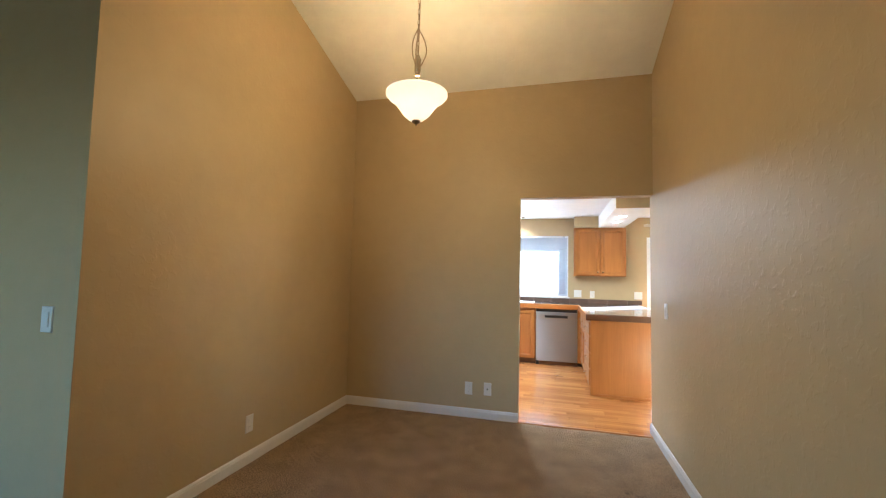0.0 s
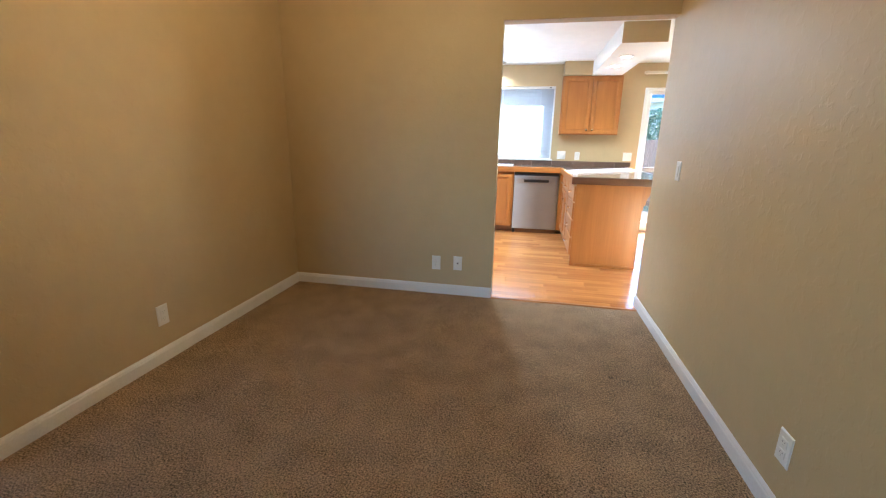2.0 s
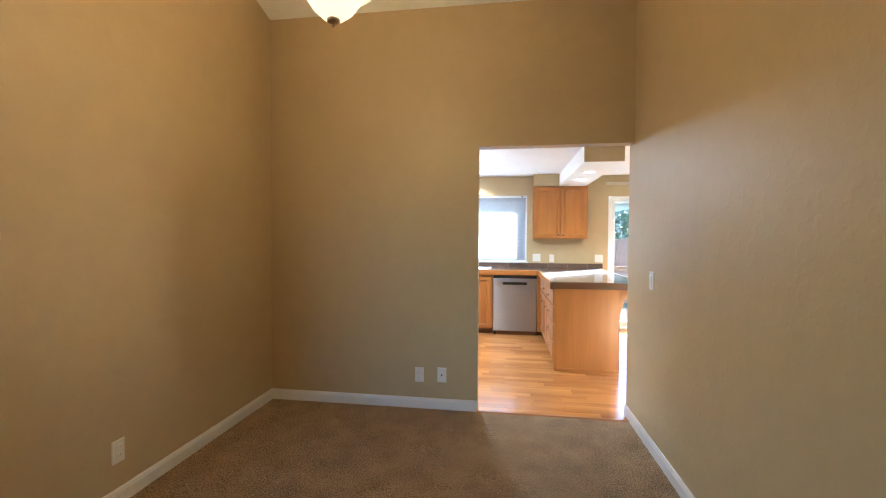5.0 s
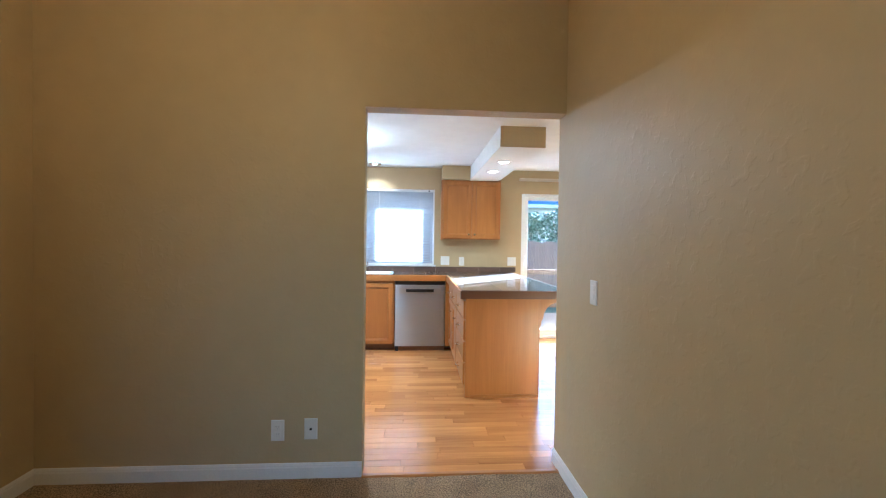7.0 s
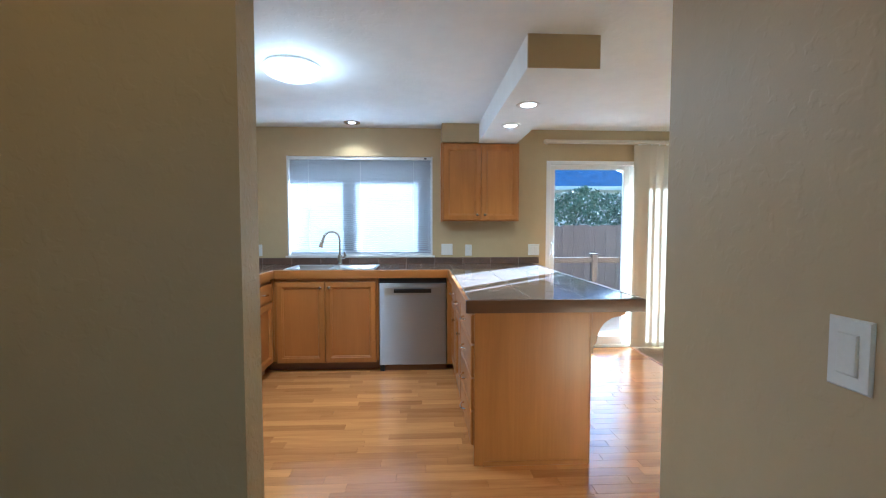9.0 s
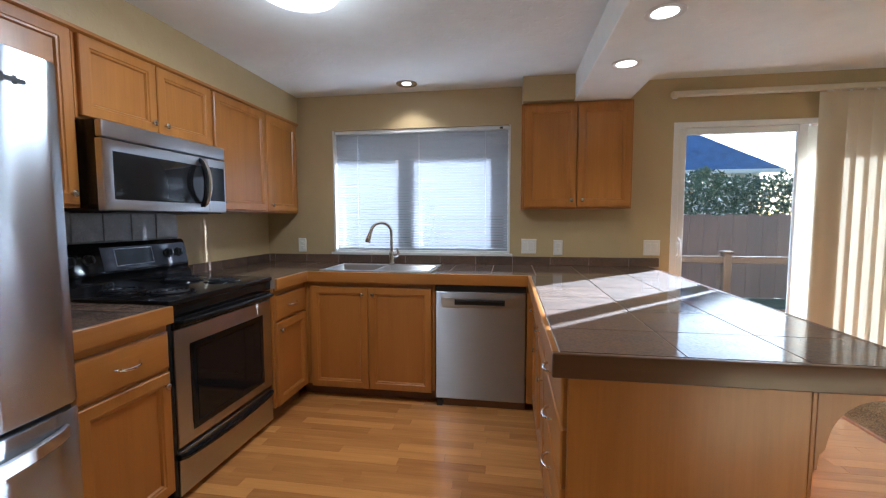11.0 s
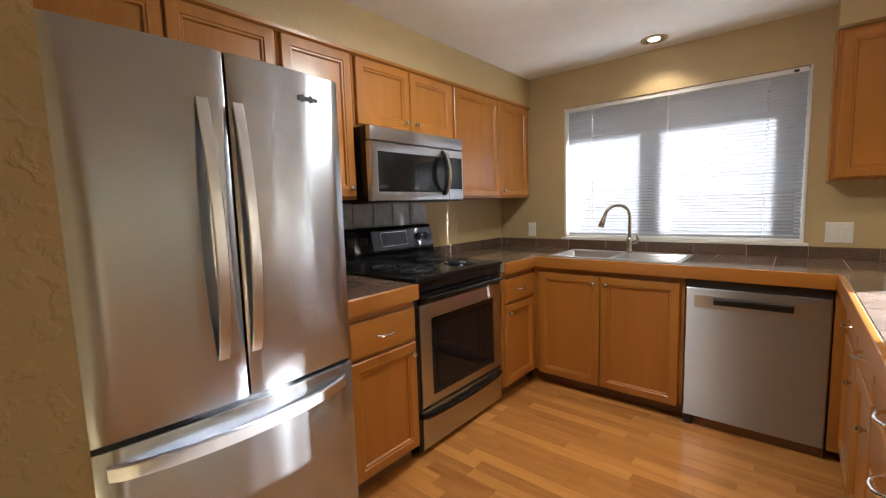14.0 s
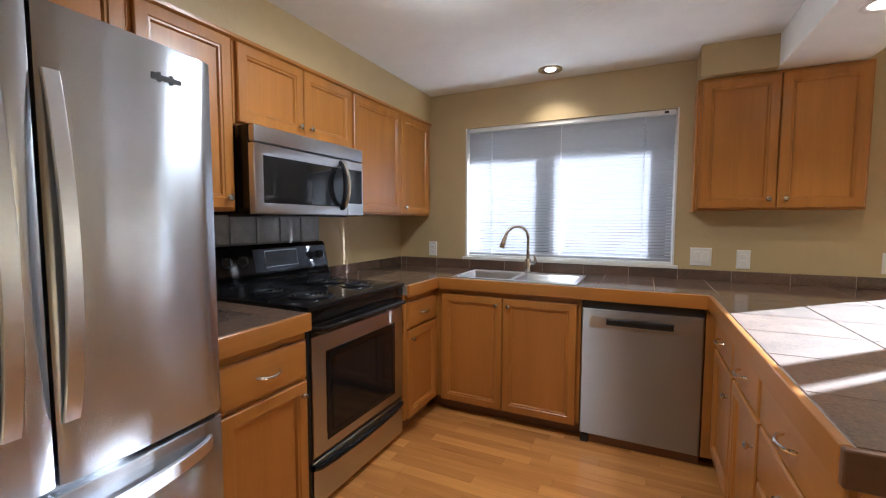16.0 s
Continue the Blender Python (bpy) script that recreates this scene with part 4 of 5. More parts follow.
for f in ((0, 1, 5, 4), (1, 2, 5), (2, 3, 4, 5), (3, 0, 4), (3, 2, 1, 0)):
    bm.faces.new([v[i] for i in f])
part("roof", bm, M_SHINGLE, house)
part("gutter", boxes((-6.6, 13.4, 21.93, 22.02, 3.42, 3.62)), M_STUCCO, house)

# ---- appliances ----
M_FRIDGE = brushed("refrigerator steel", (0.48, 0.50, 0.535), "y", 0.25, 0.95)
fn, fl = M_FRIDGE.node_tree.nodes, M_FRIDGE.node_tree.links
fco, fmp, fw, fb = fn.new("ShaderNodeTexCoord"), fn.new("ShaderNodeMapping"), fn.new("ShaderNodeTexNoise"), fn.new("ShaderNodeBump")
fmp.inputs["Scale"].default_value = (1, 1, 0.07)
fw.inputs["Scale"].default_value, fw.inputs["Detail"].default_value = 10.0, 0.0
fb.inputs["Strength"].default_value, fb.inputs["Distance"].default_value = 0.45, 0.014
fl.new(fco.outputs["Object"], fmp.inputs[0])
fl.new(fmp.outputs[0], fw.inputs["Vector"])
fl.new(fw.outputs[0], fb.inputs["Height"])
fbs = fn["Principled BSDF"]
fl.new(fbs.inputs["Normal"].links[0].from_socket, fb.inputs["Normal"])
fl.new(fb.outputs[0], fbs.inputs["Normal"])
M_DARKSIDE = material("dark grey appliance side", (0.045, 0.045, 0.048), 0.45, vary=0.05, bump=0.1, bump_scale=300)

RY0, RY1, RTOP, RF = 0.150, 0.957, 1.728, -0.792
YC, HALF = (RY0 + RY1) / 2, (RY1 - RY0) / 2
fridge = thing("refrigerator", (-1.15, YC, 0), "stainless steel French-door refrigerator with a bottom freezer drawer", "refrigerator")
part("body", boxes((KL + 0.02, -0.865, RY0 + 0.004, RY1 - 0.004, 0.03, RTOP - 0.008), b=0.004), M_DARKSIDE, fridge, "dark grey cabinet")


def bow(y):
    return RF + 0.026 * (1 - ((y - YC) / HALF) ** 2)


def bowed(y0, y1, z0, z1, top_out=0.0, r=0.008):
    """A door slab whose front bulges gently across the whole width."""
    bm = bmesh.new()
    n = 18
    cols = []
    for i in range(n + 1):
        y = y0 + (y1 - y0) * i / n
        e = min(y - y0, y1 - y) / r
        back = r * (1 - math.sqrt(max(0.0, 1 - (1 - min(1, e)) ** 2)))
        xf = bow(y) - back
        cols.append([bm.verts.new(c) for c in ((-0.862, y, z0), (xf - r, y, z0), (xf - 0.3 * r, y, z0 + 0.3 * r), (xf, y, z0 + r), (xf, y, z1 - r), (xf - 0.3 * r, y, z1 - 0.3 * r), (xf - r, y, z1), (-0.862, y, z1))])
    for a, c in zip(cols, cols[1:]):
        for k in range(8):
            bm.faces.new((a[k], a[(k + 1) % 8], c[(k + 1) % 8], c[k]))
    bm.faces.new(cols[0])
    bm.faces.new(cols[-1])
    return bm


def bar_handle(parent, pts, side, wide, thick, label):
    """A flat bowed bar: pts its middle line, side the way of its width."""
    bm = bmesh.new()
    side = Vector(side)
    rows = []
    for i, (p, k) in enumerate(pts):
        p = Vector(p)
        o = Vector((1, 0, 0))
        rows.append([bm.verts.new(p + side * (wide * k * a) + o * (thick * b)) for a, b in ((-0.5, 0), (-0.5, 0.7), (-0.43, 1), (0.43, 1), (0.5, 0.7), (0.5, 0))])
    for a, c in zip(rows, rows[1:]):
        for j in range(6):
            bm.faces.new((a[j], a[(j + 1) % 6], c[(j + 1) % 6], c[j]))
    bm.faces.new(rows[0])
    bm.faces.new(rows[-1])
    part("handle", bm, M_SATIN, parent, label)


SEAM = 0.700
for y0, y1, hy, lean in ((RY0, YC - 0.004, 0.484, -1), (YC + 0.004, RY1, 0.580, 1)):
    dr = part("door", bowed(y0, y1, SEAM, RTOP), M_FRIDGE, fridge)
    x0 = bow(hy)
    pts = []
    for i in range(29):
        t = i / 28
        out = 0.047 * math.sin(math.pi * t ** 0.88) ** 0.85 if 0 < t < 1 else 0.0
        pts.append(((x0 - 0.003 + out, hy, 0.842 + 0.745 * t), 1.0))
    bar_handle(dr, pts, (0, 1, 0), 0.031, 0.009, "long bowed steel bar handle")
    if lean > 0:
        bm = bmesh.new()
        for k, (a, w, h) in enumerate(((0.0, 0.016, 0.016), (0.018, 0.008, 0.024), (0.029, 0.024, 0.012), (0.055, 0.009, 0.025), (0.067, 0.020, 0.012))):
            y = 0.784 + a * 0.86
            box(bm, bow(y) - 0.001, bow(y) + 0.0018, y, y + w, 1.641 - h / 2, 1.641 + h / 2)
        part("badge", bm, M_DARKSIDE, dr, "small dark metal badge")
fz = part("freezer_drawer", bowed(RY0, RY1, 0.075, SEAM - 0.014), M_FRIDGE, fridge)
pts = []
for i in range(25):
    t = i / 24
    y = RY0 + 0.045 + (RY1 - RY0 - 0.09) * t
    pts.append(((bow(y) - 0.004 + 0.055 * math.sin(math.pi * t) ** 0.6, y, 0.627), 1.0))
bar_handle(fz, pts, (0, 0, 1), 0.040, 0.014, "bowed horizontal steel bar handle")
part("grille", boxes((-0.87, -0.83, RY0 + 0.01, RY1 - 0.01, 0.012, 0.068), b=0.003), M_BLACKPLASTIC, fridge)
part("gasket", boxes((-0.866, -0.80, RY0 + 0.02, RY1 - 0.02, SEAM - 0.016, SEAM + 0.002), (-0.866, -0.795, YC - 0.006, YC + 0.006, SEAM, RTOP - 0.004)), M_BLACKPLASTIC, fridge)
for y in (RY0 + 0.05, RY1 - 0.05):
    part("hinge_cover", boxes((-0.93, -0.83, y - 0.03, y + 0.03, RTOP - 0.008, RTOP + 0.014), b=0.006), M_DARKSIDE, fridge)

# range
SY0, SY1, SF = 1.418, 2.178, -0.890
stove = thing("stove", (-1.2, (SY0 + SY1) / 2, 0), "freestanding electric range, black with a stainless steel oven door", "stove")
part("body", boxes((KL + 0.03, SF - 0.036, SY0 - 0.008, SY1 + 0.004, 0.02, 0.895), (SF - 0.036, SF - 0.004, SY0 - 0.008, SY0 + 0.020, 0.03, 0.840), b=0.003), M_BLACK, stove)
top = part("cooktop", boxes((KL + 0.08, SF + 0.012, SY0 - 0.004, SY1 + 0.004, 0.895, 0.920), b=0.008, seg=3), M_BLACK, stove, "black enamel cooktop")
part("front_rail", boxes((SF - 0.034, SF + 0.004, SY0 + 0.002, SY1 - 0.002, 0.842, 0.894), b=0.006, seg=2), M_BLACK, stove)
for by, bx, r in ((1.605, -1.05, 0.098), (1.985, -1.06, 0.076), (1.605, -1.31, 0.076), (1.985, -1.305, 0.098)):
    burner = part("burner_bowl", lathe(bmesh.new(), [(r + 0.018, 0.0), (r + 0.016, 0.004), (r + 0.006, 0.003), (r * 0.5, -0.010), (0.0, -0.012)], pose(bx, by, 0.921), 32), M_BLACK, stove, "black drip bowl")
    pts = []
    turns = 4 if r > 0.09 else 3
    for i in range(turns * 20 + 1):
        a = i / 20 * 2 * math.pi
        rr = 0.018 + (r - 0.020) * i / (turns * 20)
        pts.append((bx + rr * math.cos(a), by + rr * math.sin(a), 0.928))
    part("coil", tube(bmesh.new(), pts, 0.0052, 6), M_BLACKPLASTIC, burner, "black spiral heating coil")
M_DARKSTEEL = brushed("dark steel control panel", (0.055, 0.055, 0.06), "y", 0.20)
out = [(KL + 0.012, 0.90), (KL + 0.110, 0.90), (KL + 0.110, 0.955), (KL + 0.085, 0.975), (KL + 0.096, 1.000), (KL + 0.070, 1.130), (KL + 0.055, 1.148), (KL + 0.012, 1.148)]
bg = part("backguard", prism(out, "y", SY0, SY1, 0.004), M_BLACK, stove, "black backguard with controls")


def on_panel(y0, y1, z0, z1, out0, out1, b=0.0):
    """A slab on the leaning face of the backguard."""
    bm = bmesh.new()
    face = lambda z: KL + 0.096 - 0.2 * (z - 1.0)
    lo = [bm.verts.new((face(z) + out0, y, z)) for y, z in ((y0, z0), (y1, z0), (y1, z1), (y0, z1))]
    hi = [bm.verts.new((face(z) + out1, y, z)) for y, z in ((y0, z0), (y1, z0), (y1, z1), (y0, z1))]
    bm.faces.new(lo)
    bm.faces.new(hi)
    for i in range(4):
        bm.faces.new((lo[i], lo[(i + 1) % 4], hi[(i + 1) % 4], hi[i]))
    if b:
        bmesh.ops.bevel(bm, geom=bm.edges[:], offset=b, segments=2, affect="EDGES")
    return bm


part("control_panel", on_panel(1.63, 2.165, 1.008, 1.125, 0.0, 0.003, 0.001), M_DARKSTEEL, bg, "dark steel control panel")
part("display", on_panel(1.705, 1.925, 1.030, 1.112, 0.002, 0.006, 0.001), M_BLACKGLASS, bg, "black glass clock display")
part("display_frame", on_panel(1.702, 1.928, 1.0275, 1.1145, 0.001, 0.0042, 0.001), M_STEEL_Y, bg)
for y in (1.475, 1.565, 2.035, 2.105):
    m = Matrix.Translation((KL + 0.096 - 0.2 * 0.07 + 0.002, y, 1.07)) @ Vector((1, 0, 0.2)).normalized().to_track_quat("Z", "Y").to_matrix().to_4x4()
    kb = part("knob", lathe(bmesh.new(), [(0, 0), (0.027, 0), (0.027, 0.004), (0.021, 0.008), (0.018, 0.022), (0, 0.024)], m, 20), M_BLACKPLASTIC, bg, "black control knob")
    grip = bmesh.new()
    box(grip, -0.005, 0.005, -0.019, 0.019, 0.022, 0.032, 0.002)
    bmesh.ops.transform(grip, matrix=m, verts=grip.verts)
    part("grip", grip, M_BLACKPLASTIC, kb)
bm = nested(bmesh.new(), (SF - 0.030, SY0 + 0.024, 0.250), Y, X, SY1 - SY0 - 0.026, 0.535, [(0, 0), (0, 0.024), (0.004, 0.030), (0.085, 0.030), (0.088, 0.026)], cap=True)
od = part("oven_door", bm, M_STEEL_Y, stove, "stainless steel oven door")
bm = nested(bmesh.new(), (SF - 0.004, SY0 + 0.112, 0.300), Y, X, SY1 - SY0 - 0.200, 0.405, [(0, 0), (0, 0.006), (0.004, 0.008), (0.030, 0.008), (0.034, 0.005)])
win = part("oven_window", bm, M_BLACK, od, "black-framed oven window")
part("pane", nested(bmesh.new(), (SF + 0.001, SY0 + 0.149, 0.337), Y, X, SY1 - SY0 - 0.274, 0.331, [(0, 0), (0, 0.002)]), M_BLACKGLASS, win)
part("door_rim", boxes((SF - 0.030, SF + 0.002, SY0 + 0.021, SY1 - 0.002, 0.786, 0.838), b=0.005, seg=2), M_BLACK, od, "black upper rim of the oven door")
bm = tube(bmesh.new(), [(SF - 0.002, SY0 + 0.04, 0.815), (SF + 0.035, SY0 + 0.045, 0.818), (SF + 0.045, SY0 + 0.09, 0.820), (SF + 0.047, (SY0 + SY1) / 2, 0.820), (SF + 0.045, SY1 - 0.09, 0.820), (SF + 0.035, SY1 - 0.045, 0.818), (SF - 0.002, SY1 - 0.04, 0.815)], 0.0135, 12)
part("handle", bm, M_BLACK, od, "black oven door handle")
bm = nested(bmesh.new(), (SF - 0.030, SY0 + 0.024, 0.030), Y, X, SY1 - SY0 - 0.026, 0.205, [(0, 0), (0, 0.022), (0.004, 0.028)])
sd = part("storage_drawer", bm, M_STEEL_Y, stove, "stainless steel storage drawer")
pts = []
for i in range(21):
    t = i / 20
    pts.append((SF + 0.002 + 0.014 * math.sin(math.pi * t) ** 0.4, SY0 + 0.02 + (SY1 - SY0 - 0.04) * t, 0.215 - 0.018 * math.sin(math.pi * t) ** 0.5))
part("handle", tube(bmesh.new(), pts, 0.0135, 10), M_BLACK, sd, "black curved drawer pull")
part("toe_shadow", boxes((SF - 0.08, SF - 0.06, SY0 + 0.01, SY1 - 0.01, 0.0, 0.03)), M_BLACKPLASTIC, stove)

# microwave
MY0, MY1, MZ0, MZ1, MF = 1.388, 2.146, 1.300, 1.684, -1.135
mw = thing("microwave", (-1.3, (MY0 + MY1) / 2, MZ0), "stainless steel over-the-range microwave with a black glass door", "microwave")
part("body", boxes((KL + 0.01, MF - 0.035, MY0, MY1, MZ0, MZ1), b=0.003), M_BLACK, mw)
part("vent_panel", boxes((MF - 0.034, MF, MY0 + 0.001, MY1 - 0.001, MZ1 - 0.072, MZ1 - 0.002), b=0.008, seg=3), M_STEEL_Y, mw, "stainless steel vent panel")
DY1 = 2.000
bm = nested(bmesh.new(), (MF - 0.034, MY0 + 0.001, MZ0 + 0.004), Y, X, DY1 - MY0, MZ1 - 0.078 - MZ0 - 0.004, [(0, 0), (0, 0.030), (0.004, 0.034), (0.044, 0.034), (0.047, 0.032)])
md = part("door", bm, M_STEEL_Y, mw, "stainless steel microwave door")
part("pane", nested(bmesh.new(), (MF - 0.004, MY0 + 0.048, MZ0 + 0.052), Y, X, DY1 - MY0 - 0.075, MZ1 - MZ0 - 0.178, [(0, 0), (0, 0.004), (0.002, 0.005)]), M_BLACKGLASS, md)
cp = part("control_panel", nested(bmesh.new(), (MF - 0.034, DY1 + 0.003, MZ0 + 0.004), Y, X, MY1 - DY1 - 0.004, MZ1 - MZ0 - 0.082, [(0, 0), (0, 0.030), (0.004, 0.034)]), M_STEEL_Y, mw)
part("keypad", nested(bmesh.new(), (MF - 0.001, DY1 + 0.012, MZ0 + 0.070), Y, X, MY1 - DY1 - 0.028, 0.190, [(0, 0), (0, 0.002)]), M_BLACKGLASS, cp, "black touch keypad")
hy = 1.955
for nm, off, rad, mt in (("handle", 0.0, 0.0115, M_NICKEL), ("handle_inset", -0.020, 0.012, M_BLACK)):
    pts = []
    for i in range(17):
        t = i / 16
        pts.append((MF + 0.001 + 0.046 * math.sin(math.pi * t) ** 0.55 + (0.0 if nm == "handle" else -0.006), hy + off * (0.5 + 0.5 * math.sin(math.pi * t)), MZ0 + 0.040 + 0.250 * t))
    part(nm, tube(bmesh.new(), pts, rad, 10), mt, md)
part("grease_filter", boxes((MF - 0.28, MF - 0.06, MY0 + 0.08, MY1 - 0.08, MZ0 - 0.006, MZ0 - 0.0005)), M_BLACKPLASTIC, mw)

# dishwasher
D0, D1, DF = 0.054, 0.648, 2.574
dw = thing("dishwasher", (0.35, DF, 0), "stainless steel dishwasher built in under the worktop", "dishwasher")
part("body", boxes((D0 + 0.004, D1 - 0.004, DF + 0.03, KB - 0.03, 0.05, 0.842)), M_BLACKPLASTIC, dw)
bm = nested(bmesh.new(), (D0, DF + 0.028, 0.058), X, -Y, D1 - D0, 0.728, [(0, 0), (0, 0.022), (0.006, 0.028)])
dd = part("door", bm, M_STEEL_Z, dw, "stainless steel door")
bm = boxes((0.096, 0.184, DF - 0.003, DF + 0.006, 0.684, 0.748), (0.512, 0.600, DF - 0.003, DF + 0.006, 0.684, 0.748), (0.184, 0.512, DF - 0.003, DF + 0.006, 0.736, 0.748), (0.184, 0.512, DF - 0.003, DF + 0.006, 0.684, 0.700))
part("handle_plate", bm, M_STEEL_Y, dd, "flat steel plate with a pocket handle")
part("pocket", boxes((0.184, 0.512, DF - 0.0015, DF + 0.004, 0.700, 0.736)), M_SLOT, dd)
part("lip", tube(bmesh.new(), [(0.186, DF - 0.004, 0.734), (0.20, DF - 0.012, 0.731), (0.35, DF - 0.015, 0.736), (0.496, DF - 0.012, 0.731), (0.510, DF - 0.004, 0.734)], 0.005, 8), M_BLACKPLASTIC, dd)
part("top_strip", boxes((D0 + 0.002, D1 - 0.002, DF + 0.004, DF + 0.03, 0.787, 0.844)), M_BLACKPLASTIC, dw, "black control strip")
part("kick_plate", boxes((D0 + 0.05, D1, DF + 0.03, DF + 0.045, 0.001, 0.055)), M_TOE, dw)
part("foot", boxes((D0 + 0.005, D0 + 0.045, DF + 0.015, DF + 0.045, 0.0, 0.055)), M_BLACKPLASTIC, dw)

# ---- lamps ----
M_BOWL = thin_sheet("frosted alabaster glass", (0.88, 0.78, 0.62), 0.03)
bowl_face = M_BOWL.node_tree.nodes["Principled BSDF"]
bowl_face.inputs["Emission Color"].default_value, bowl_face.inputs["Emission Strength"].default_value = (1.0, 0.76, 0.46, 1), 0.022
M_DOME = glowing("white glass dome", (1.0, 0.93, 0.82), 0.30)
M_BULB = glowing("reflector bulb", (1.0, 0.86, 0.64), 0.75)
M_BRONZE = material("dark bronze baffle", (0.09, 0.055, 0.035), 0.4, 0.6, vary=0.05)
M_BRASS = material("antique nickel", (0.42, 0.36, 0.28), 0.3, 1.0, vary=0.08, scale=20)
PXC, PYC = -0.520, -1.54
pend = thing("pendant_lamp", (PXC, PYC, vault(PYC)), "pendant lamp with a glowing frosted glass bowl on a chain", "lamp")
prof = [(0.02, 2.243), (0.045, 2.250), (0.085, 2.285), (0.115, 2.330), (0.142, 2.362), (0.176, 2.386), (0.190, 2.404), (0.189, 2.416), (0.178, 2.422), (0.172, 2.418), (0.168, 2.400), (0.132, 2.368), (0.105, 2.338), (0.075, 2.295), (0.04, 2.262), (0.02, 2.256)]
bowl = part("bowl", lathe(bmesh.new(), prof, pose(PXC, PYC, 0), 40), M_BOWL, pend, "glowing frosted glass bowl")
bowl.visible_shadow = False
part("finial", lathe(bmesh.new(), [(0, 2.212), (0.006, 2.216), (0.004, 2.224), (0.012, 2.228), (0.026, 2.234), (0.027, 2.246), (0, 2.250)], pose(PXC, PYC, 0), 16), M_BRASS, pend)
part("stem", lathe(bmesh.new(), [(0, 2.25), (0.005, 2.25), (0.005, 2.52), (0.015, 2.525), (0.012, 2.54), (0.019, 2.55), (0.019, 2.62), (0.022, 2.63), (0.012, 2.655), (0, 2.66)], pose(PXC, PYC, 0), 14), M_BRASS, pend)
topz = vault(PYC)
for k, r in enumerate((0.055, 0.050, 0.042)):
    a = k * 2.1 + 0.3
    pts = []
    for i in range(13):
        t = i / 12
        sw = r * math.sin(math.pi * min(1, t * 1.15)) ** 0.7
        pts.append((PXC + sw * math.cos(a + 0.7 * t), PYC + sw * math.sin(a + 0.7 * t), 2.585 + (2.86 - 2.585) * t + 0.04 * math.sin(math.pi * (1 - t)) * (-1 if t < 0.15 else 0)))
    part("slack_chain", tube(bmesh.new(), pts, 0.0035, 6), M_BRASS, pend)
bm = bmesh.new()
for i in range(24):
    z = 2.665 + i * (topz - 2.70) / 24
    m = Matrix.Translation((PXC, PYC, z)) @ Matrix.Rotation(math.pi / 2 * (i % 2), 4, "Z")
    ring = [m @ Vector((0.007 * math.cos(q * math.pi / 4), 0, 0.021 * math.sin(q * math.pi / 4))) for q in range(9)]
    tube(bm, ring, 0.0018, 5)
part("chain", bm, M_BRASS, pend)
part("cord", tube(bmesh.new(), [(PXC + 0.004, PYC, 2.64), (PXC + 0.006, PYC, 3.0), (PXC, PYC, topz - 0.02)], 0.003, 6), M_BRASS, pend)
part("canopy", lathe(bmesh.new(), [(0, -0.045), (0.015, -0.045), (0.045, -0.025), (0.062, -0.004), (0.062, 0.012), (0, 0.012)], pose(PXC, PYC, topz, -15.8), 24), M_BRASS, pend)

DX, DYC = -0.365, 1.615
dome = thing("ceiling_lamp", (DX, DYC, KC), "round flush white glass ceiling lamp, switched on", "lamp")
part("pan", lathe(bmesh.new(), [(0.0, -0.001), (0.165, -0.001), (0.168, -0.018), (0.155, -0.022), (0, -0.022)], pose(DX, DYC, KC), 40), M_TRIM, dome)
shade = part("shade", lathe(bmesh.new(), [(0.160, -0.018), (0.176, -0.022), (0.178, -0.032), (0.165, -0.052), (0.120, -0.072), (0.06, -0.082), (0, -0.084)], pose(DX, DYC, KC), 40), M_DOME, dome, "glowing white glass shade")
shade.visible_shadow = False
for cx, cy, cz in ((1.155, 1.765, 2.106), (1.155, 2.335, 2.106), (-0.236, 3.0, KC)):
    can = thing("recessed_light", (cx, cy, cz), "round recessed ceiling light with a white ring, switched on", "lamp", "recessed lights")
    part("ring", lathe(bmesh.new(), [(0.052, -0.001), (0.052, -0.004), (0.066, -0.0085), (0.078, -0.006), (0.080, -0.001)], pose(cx, cy, cz), 32), M_TRIM if cz < 2.2 else M_NICKEL, can)
    r = 0.052
    if cz > 2.2:
        r = 0.036
        part("baffle", lathe(bmesh.new(), [(0.054, -0.0045), (0.046, -0.0030), (0.034, -0.0012)], pose(cx, cy, cz), 32), M_BRONZE, can, "dark bronze inner baffle")
    bl = part("bulb", lathe(bmesh.new(), [(r, -0.002), (r - 0.003, -0.005), (r * 0.68, -0.009), (0, -0.011)], pose(cx, cy, cz), 28), M_BULB, can, "glowing reflector bulb")
    bl.visible_shadow = False


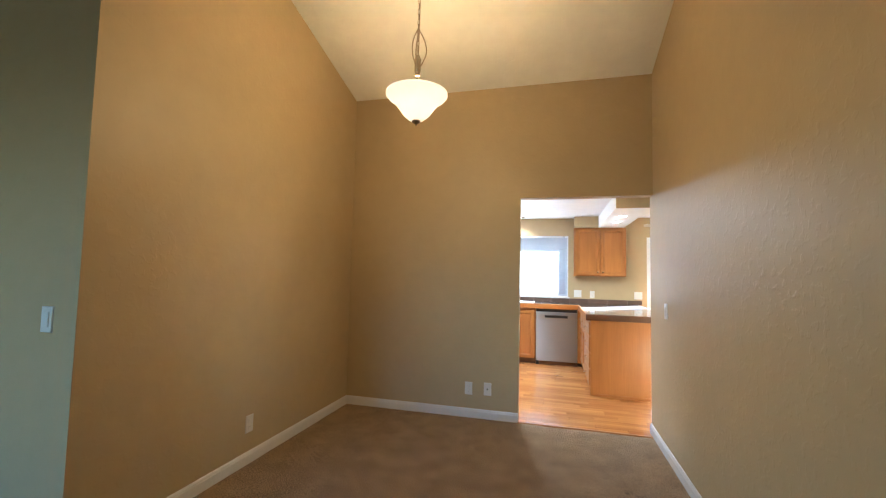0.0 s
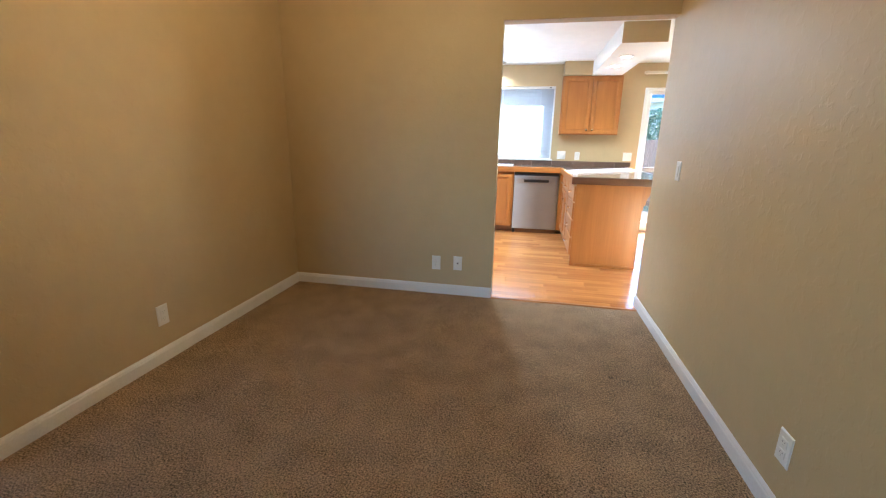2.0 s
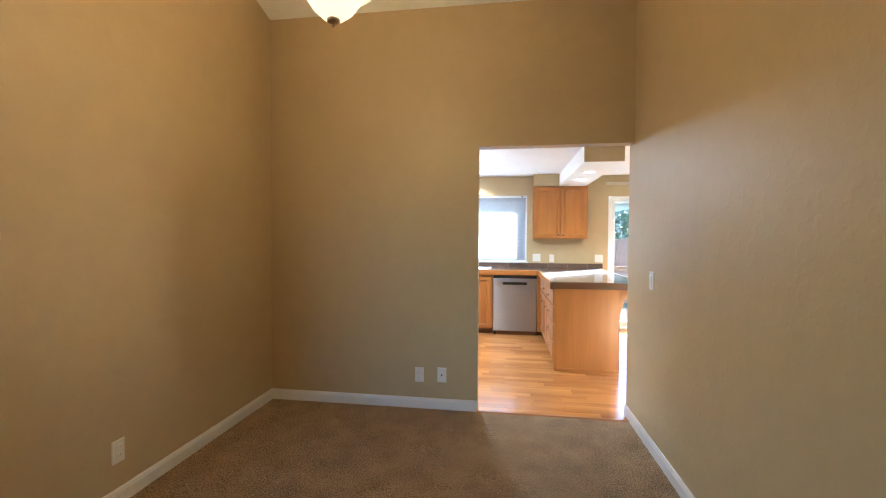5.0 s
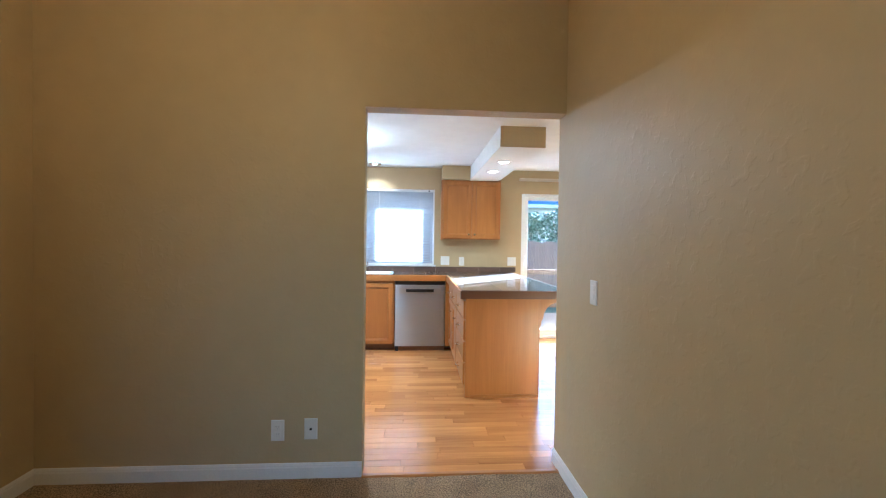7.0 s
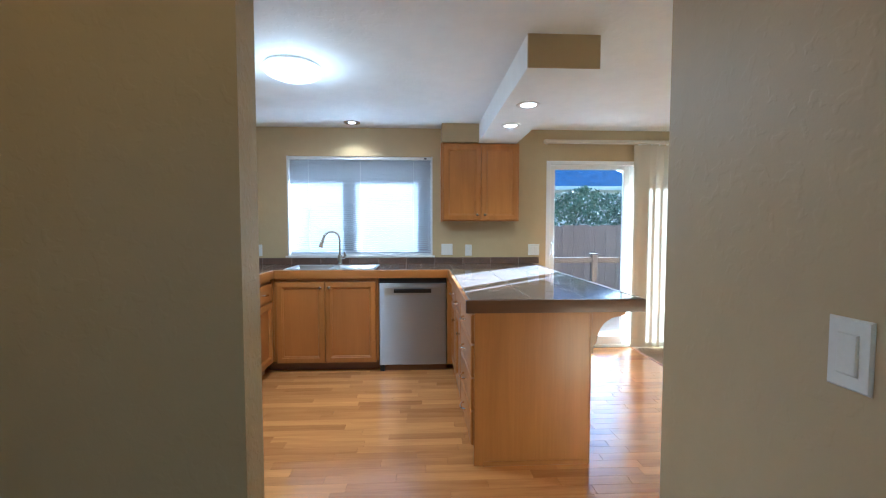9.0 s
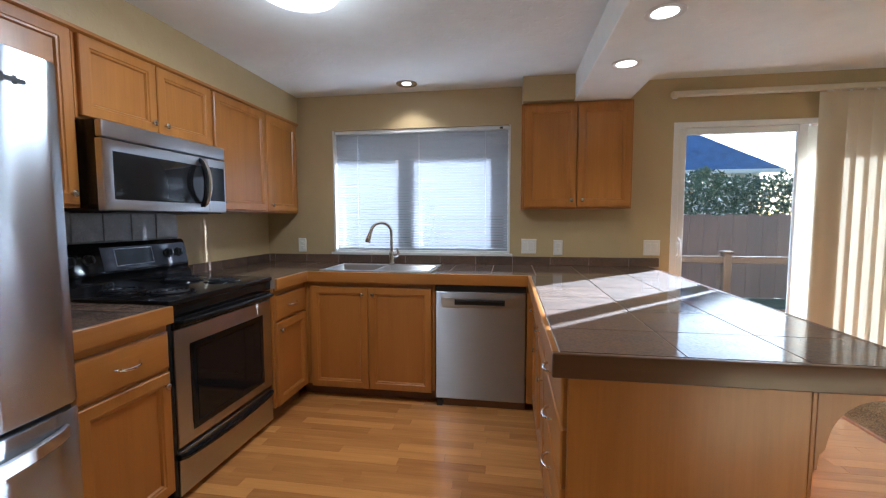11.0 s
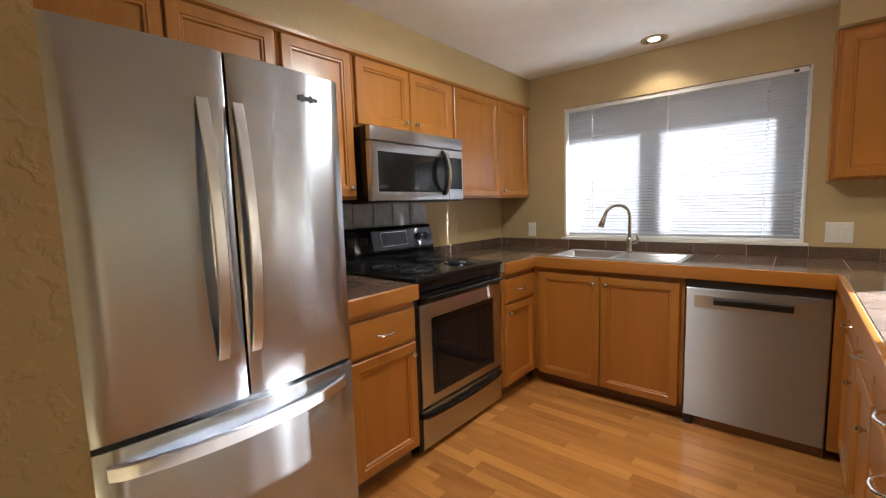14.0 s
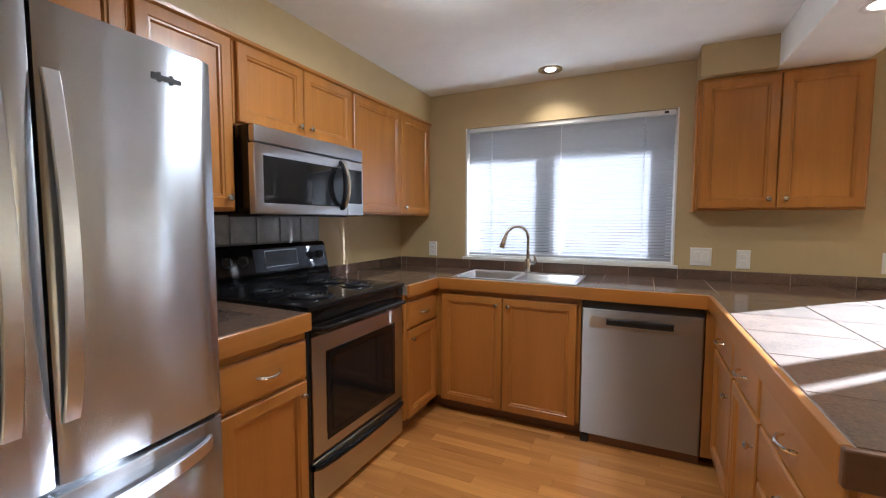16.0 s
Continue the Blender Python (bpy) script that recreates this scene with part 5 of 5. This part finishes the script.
# ---- outlets and switches ----
def plate(kind, at, n, u, w=0.070, h=0.115):
    at, n, u = Vector(at), Vector(n), Vector(u)
    names = {"outlet": ("wall_outlet", "white duplex wall outlet with its cover plate", "outlet"), "switch": ("light_switch", "white rocker light switch with its cover plate", "switch"),
             "double": ("light_switch", "white double rocker switch with a wide cover plate", "switch"), "jack": ("wall_jack", "white wall plate with a round jack", "outlet"), "blank": ("wall_plate", "plain white blank wall plate", "outlet")}
    nm, lb, ct = names[kind]
    ob = thing(nm, at, lb, ct, "wall plates")
    o = at - u * (w / 2) - Vector((0, 0, h / 2))
    p = part("cover_plate", nested(bmesh.new(), o - n * 0.001, u, n, w, h, [(0, 0), (0, 0.003), (0.003, 0.0065)]), M_PLASTIC, ob)

    def slab(cu, cz, sw, sh, out, mat, name):
        b = nested(bmesh.new(), at + u * (cu - sw / 2) + Vector((0, 0, cz - sh / 2)) + n * 0.004, u, n, sw, sh, [(0, 0), (0, out - 0.002), (min(0.002, sw / 3), out)])
        return part(name, b, mat, ob)

    if kind == "outlet":
        for cz in (-0.020, 0.020):
            slab(0, cz, 0.034, 0.028, 0.004, M_PLASTIC, "socket")
            for cu, sh in ((-0.0065, 0.009), (0.0065, 0.007)):
                slab(cu, cz + 0.003, 0.0022, sh, 0.0046, M_SLOT, "slot")
            slab(0, cz - 0.008, 0.004, 0.004, 0.0046, M_SLOT, "slot")
    elif kind in ("switch", "double"):
        for cu in ((0,) if kind == "switch" else (-0.023, 0.023)):
            slab(cu, 0, 0.033, 0.067, 0.0055, M_PLASTIC, "rocker")
    elif kind == "jack":
        slab(0, 0.0, 0.012, 0.012, 0.006, M_SLOT, "jack")
    return ob


plate("outlet", (XL, -1.43, 0.265), X, Y)
plate("jack", (-0.277, DW, 0.268), -Y, X)
plate("outlet", (-0.454, DW, 0.262), -Y, X)
plate("outlet", (XR, -1.85, 0.262), -X, -Y)
plate("switch", (XR, -0.44, 1.07), -X, -Y)
plate("switch", (-1.872, -2.55, 1.07), -Y, X)
plate("double", (0.688, KB, 1.050), -Y, X, 0.116)
plate("outlet", (0.911, KB, 1.042), -Y, X)
plate("double", (1.594, KB, 1.046), -Y, X, 0.116)
plate("outlet", (-1.217, KB, 1.045), -Y, X)
plate("outlet", (4.21, KB, 0.215), -Y, X)

# ---- laminate floor, strip by strip ----
SW = 0.070
planks = thing("floor_laminate", (0, 1.5, 0), "honey oak strip laminate floor of the kitchen", "floor", kind="structure")
ORIGIN[planks] = Vector((0, 1.5, 0))
rng = random.Random(4)
LENGTHS = (0.36, 0.46, 0.58, 0.70)
row, y = 0, DW + 0.022
while y < KB - 0.01:
    wide = min(SW, KB - y)
    spans = [(-0.97, 2.638)] if y < 1.08 else ([(-0.97, PX + 0.1), (PB - 0.04, 2.638)] if y < 2.66 else [(PB + 0.012, 2.638)])
    for a, c in spans:
        x = a
        first = rng.choice((0.14, 0.24, 0.33))
        while x < c - 0.01:
            ln = min(first or rng.choice(LENGTHS), c - x)
            first = None
            if c - x - ln < 0.08:
                ln = c - x
            piece("plank", (ln - 0.0007, wide - 0.0006, 0.011), M_PLANK, planks, (x + ln / 2, y + wide / 2, -0.0055 - 0.0003 * rng.random()), 0.0005)
            x += ln
    y += SW
    row += 1
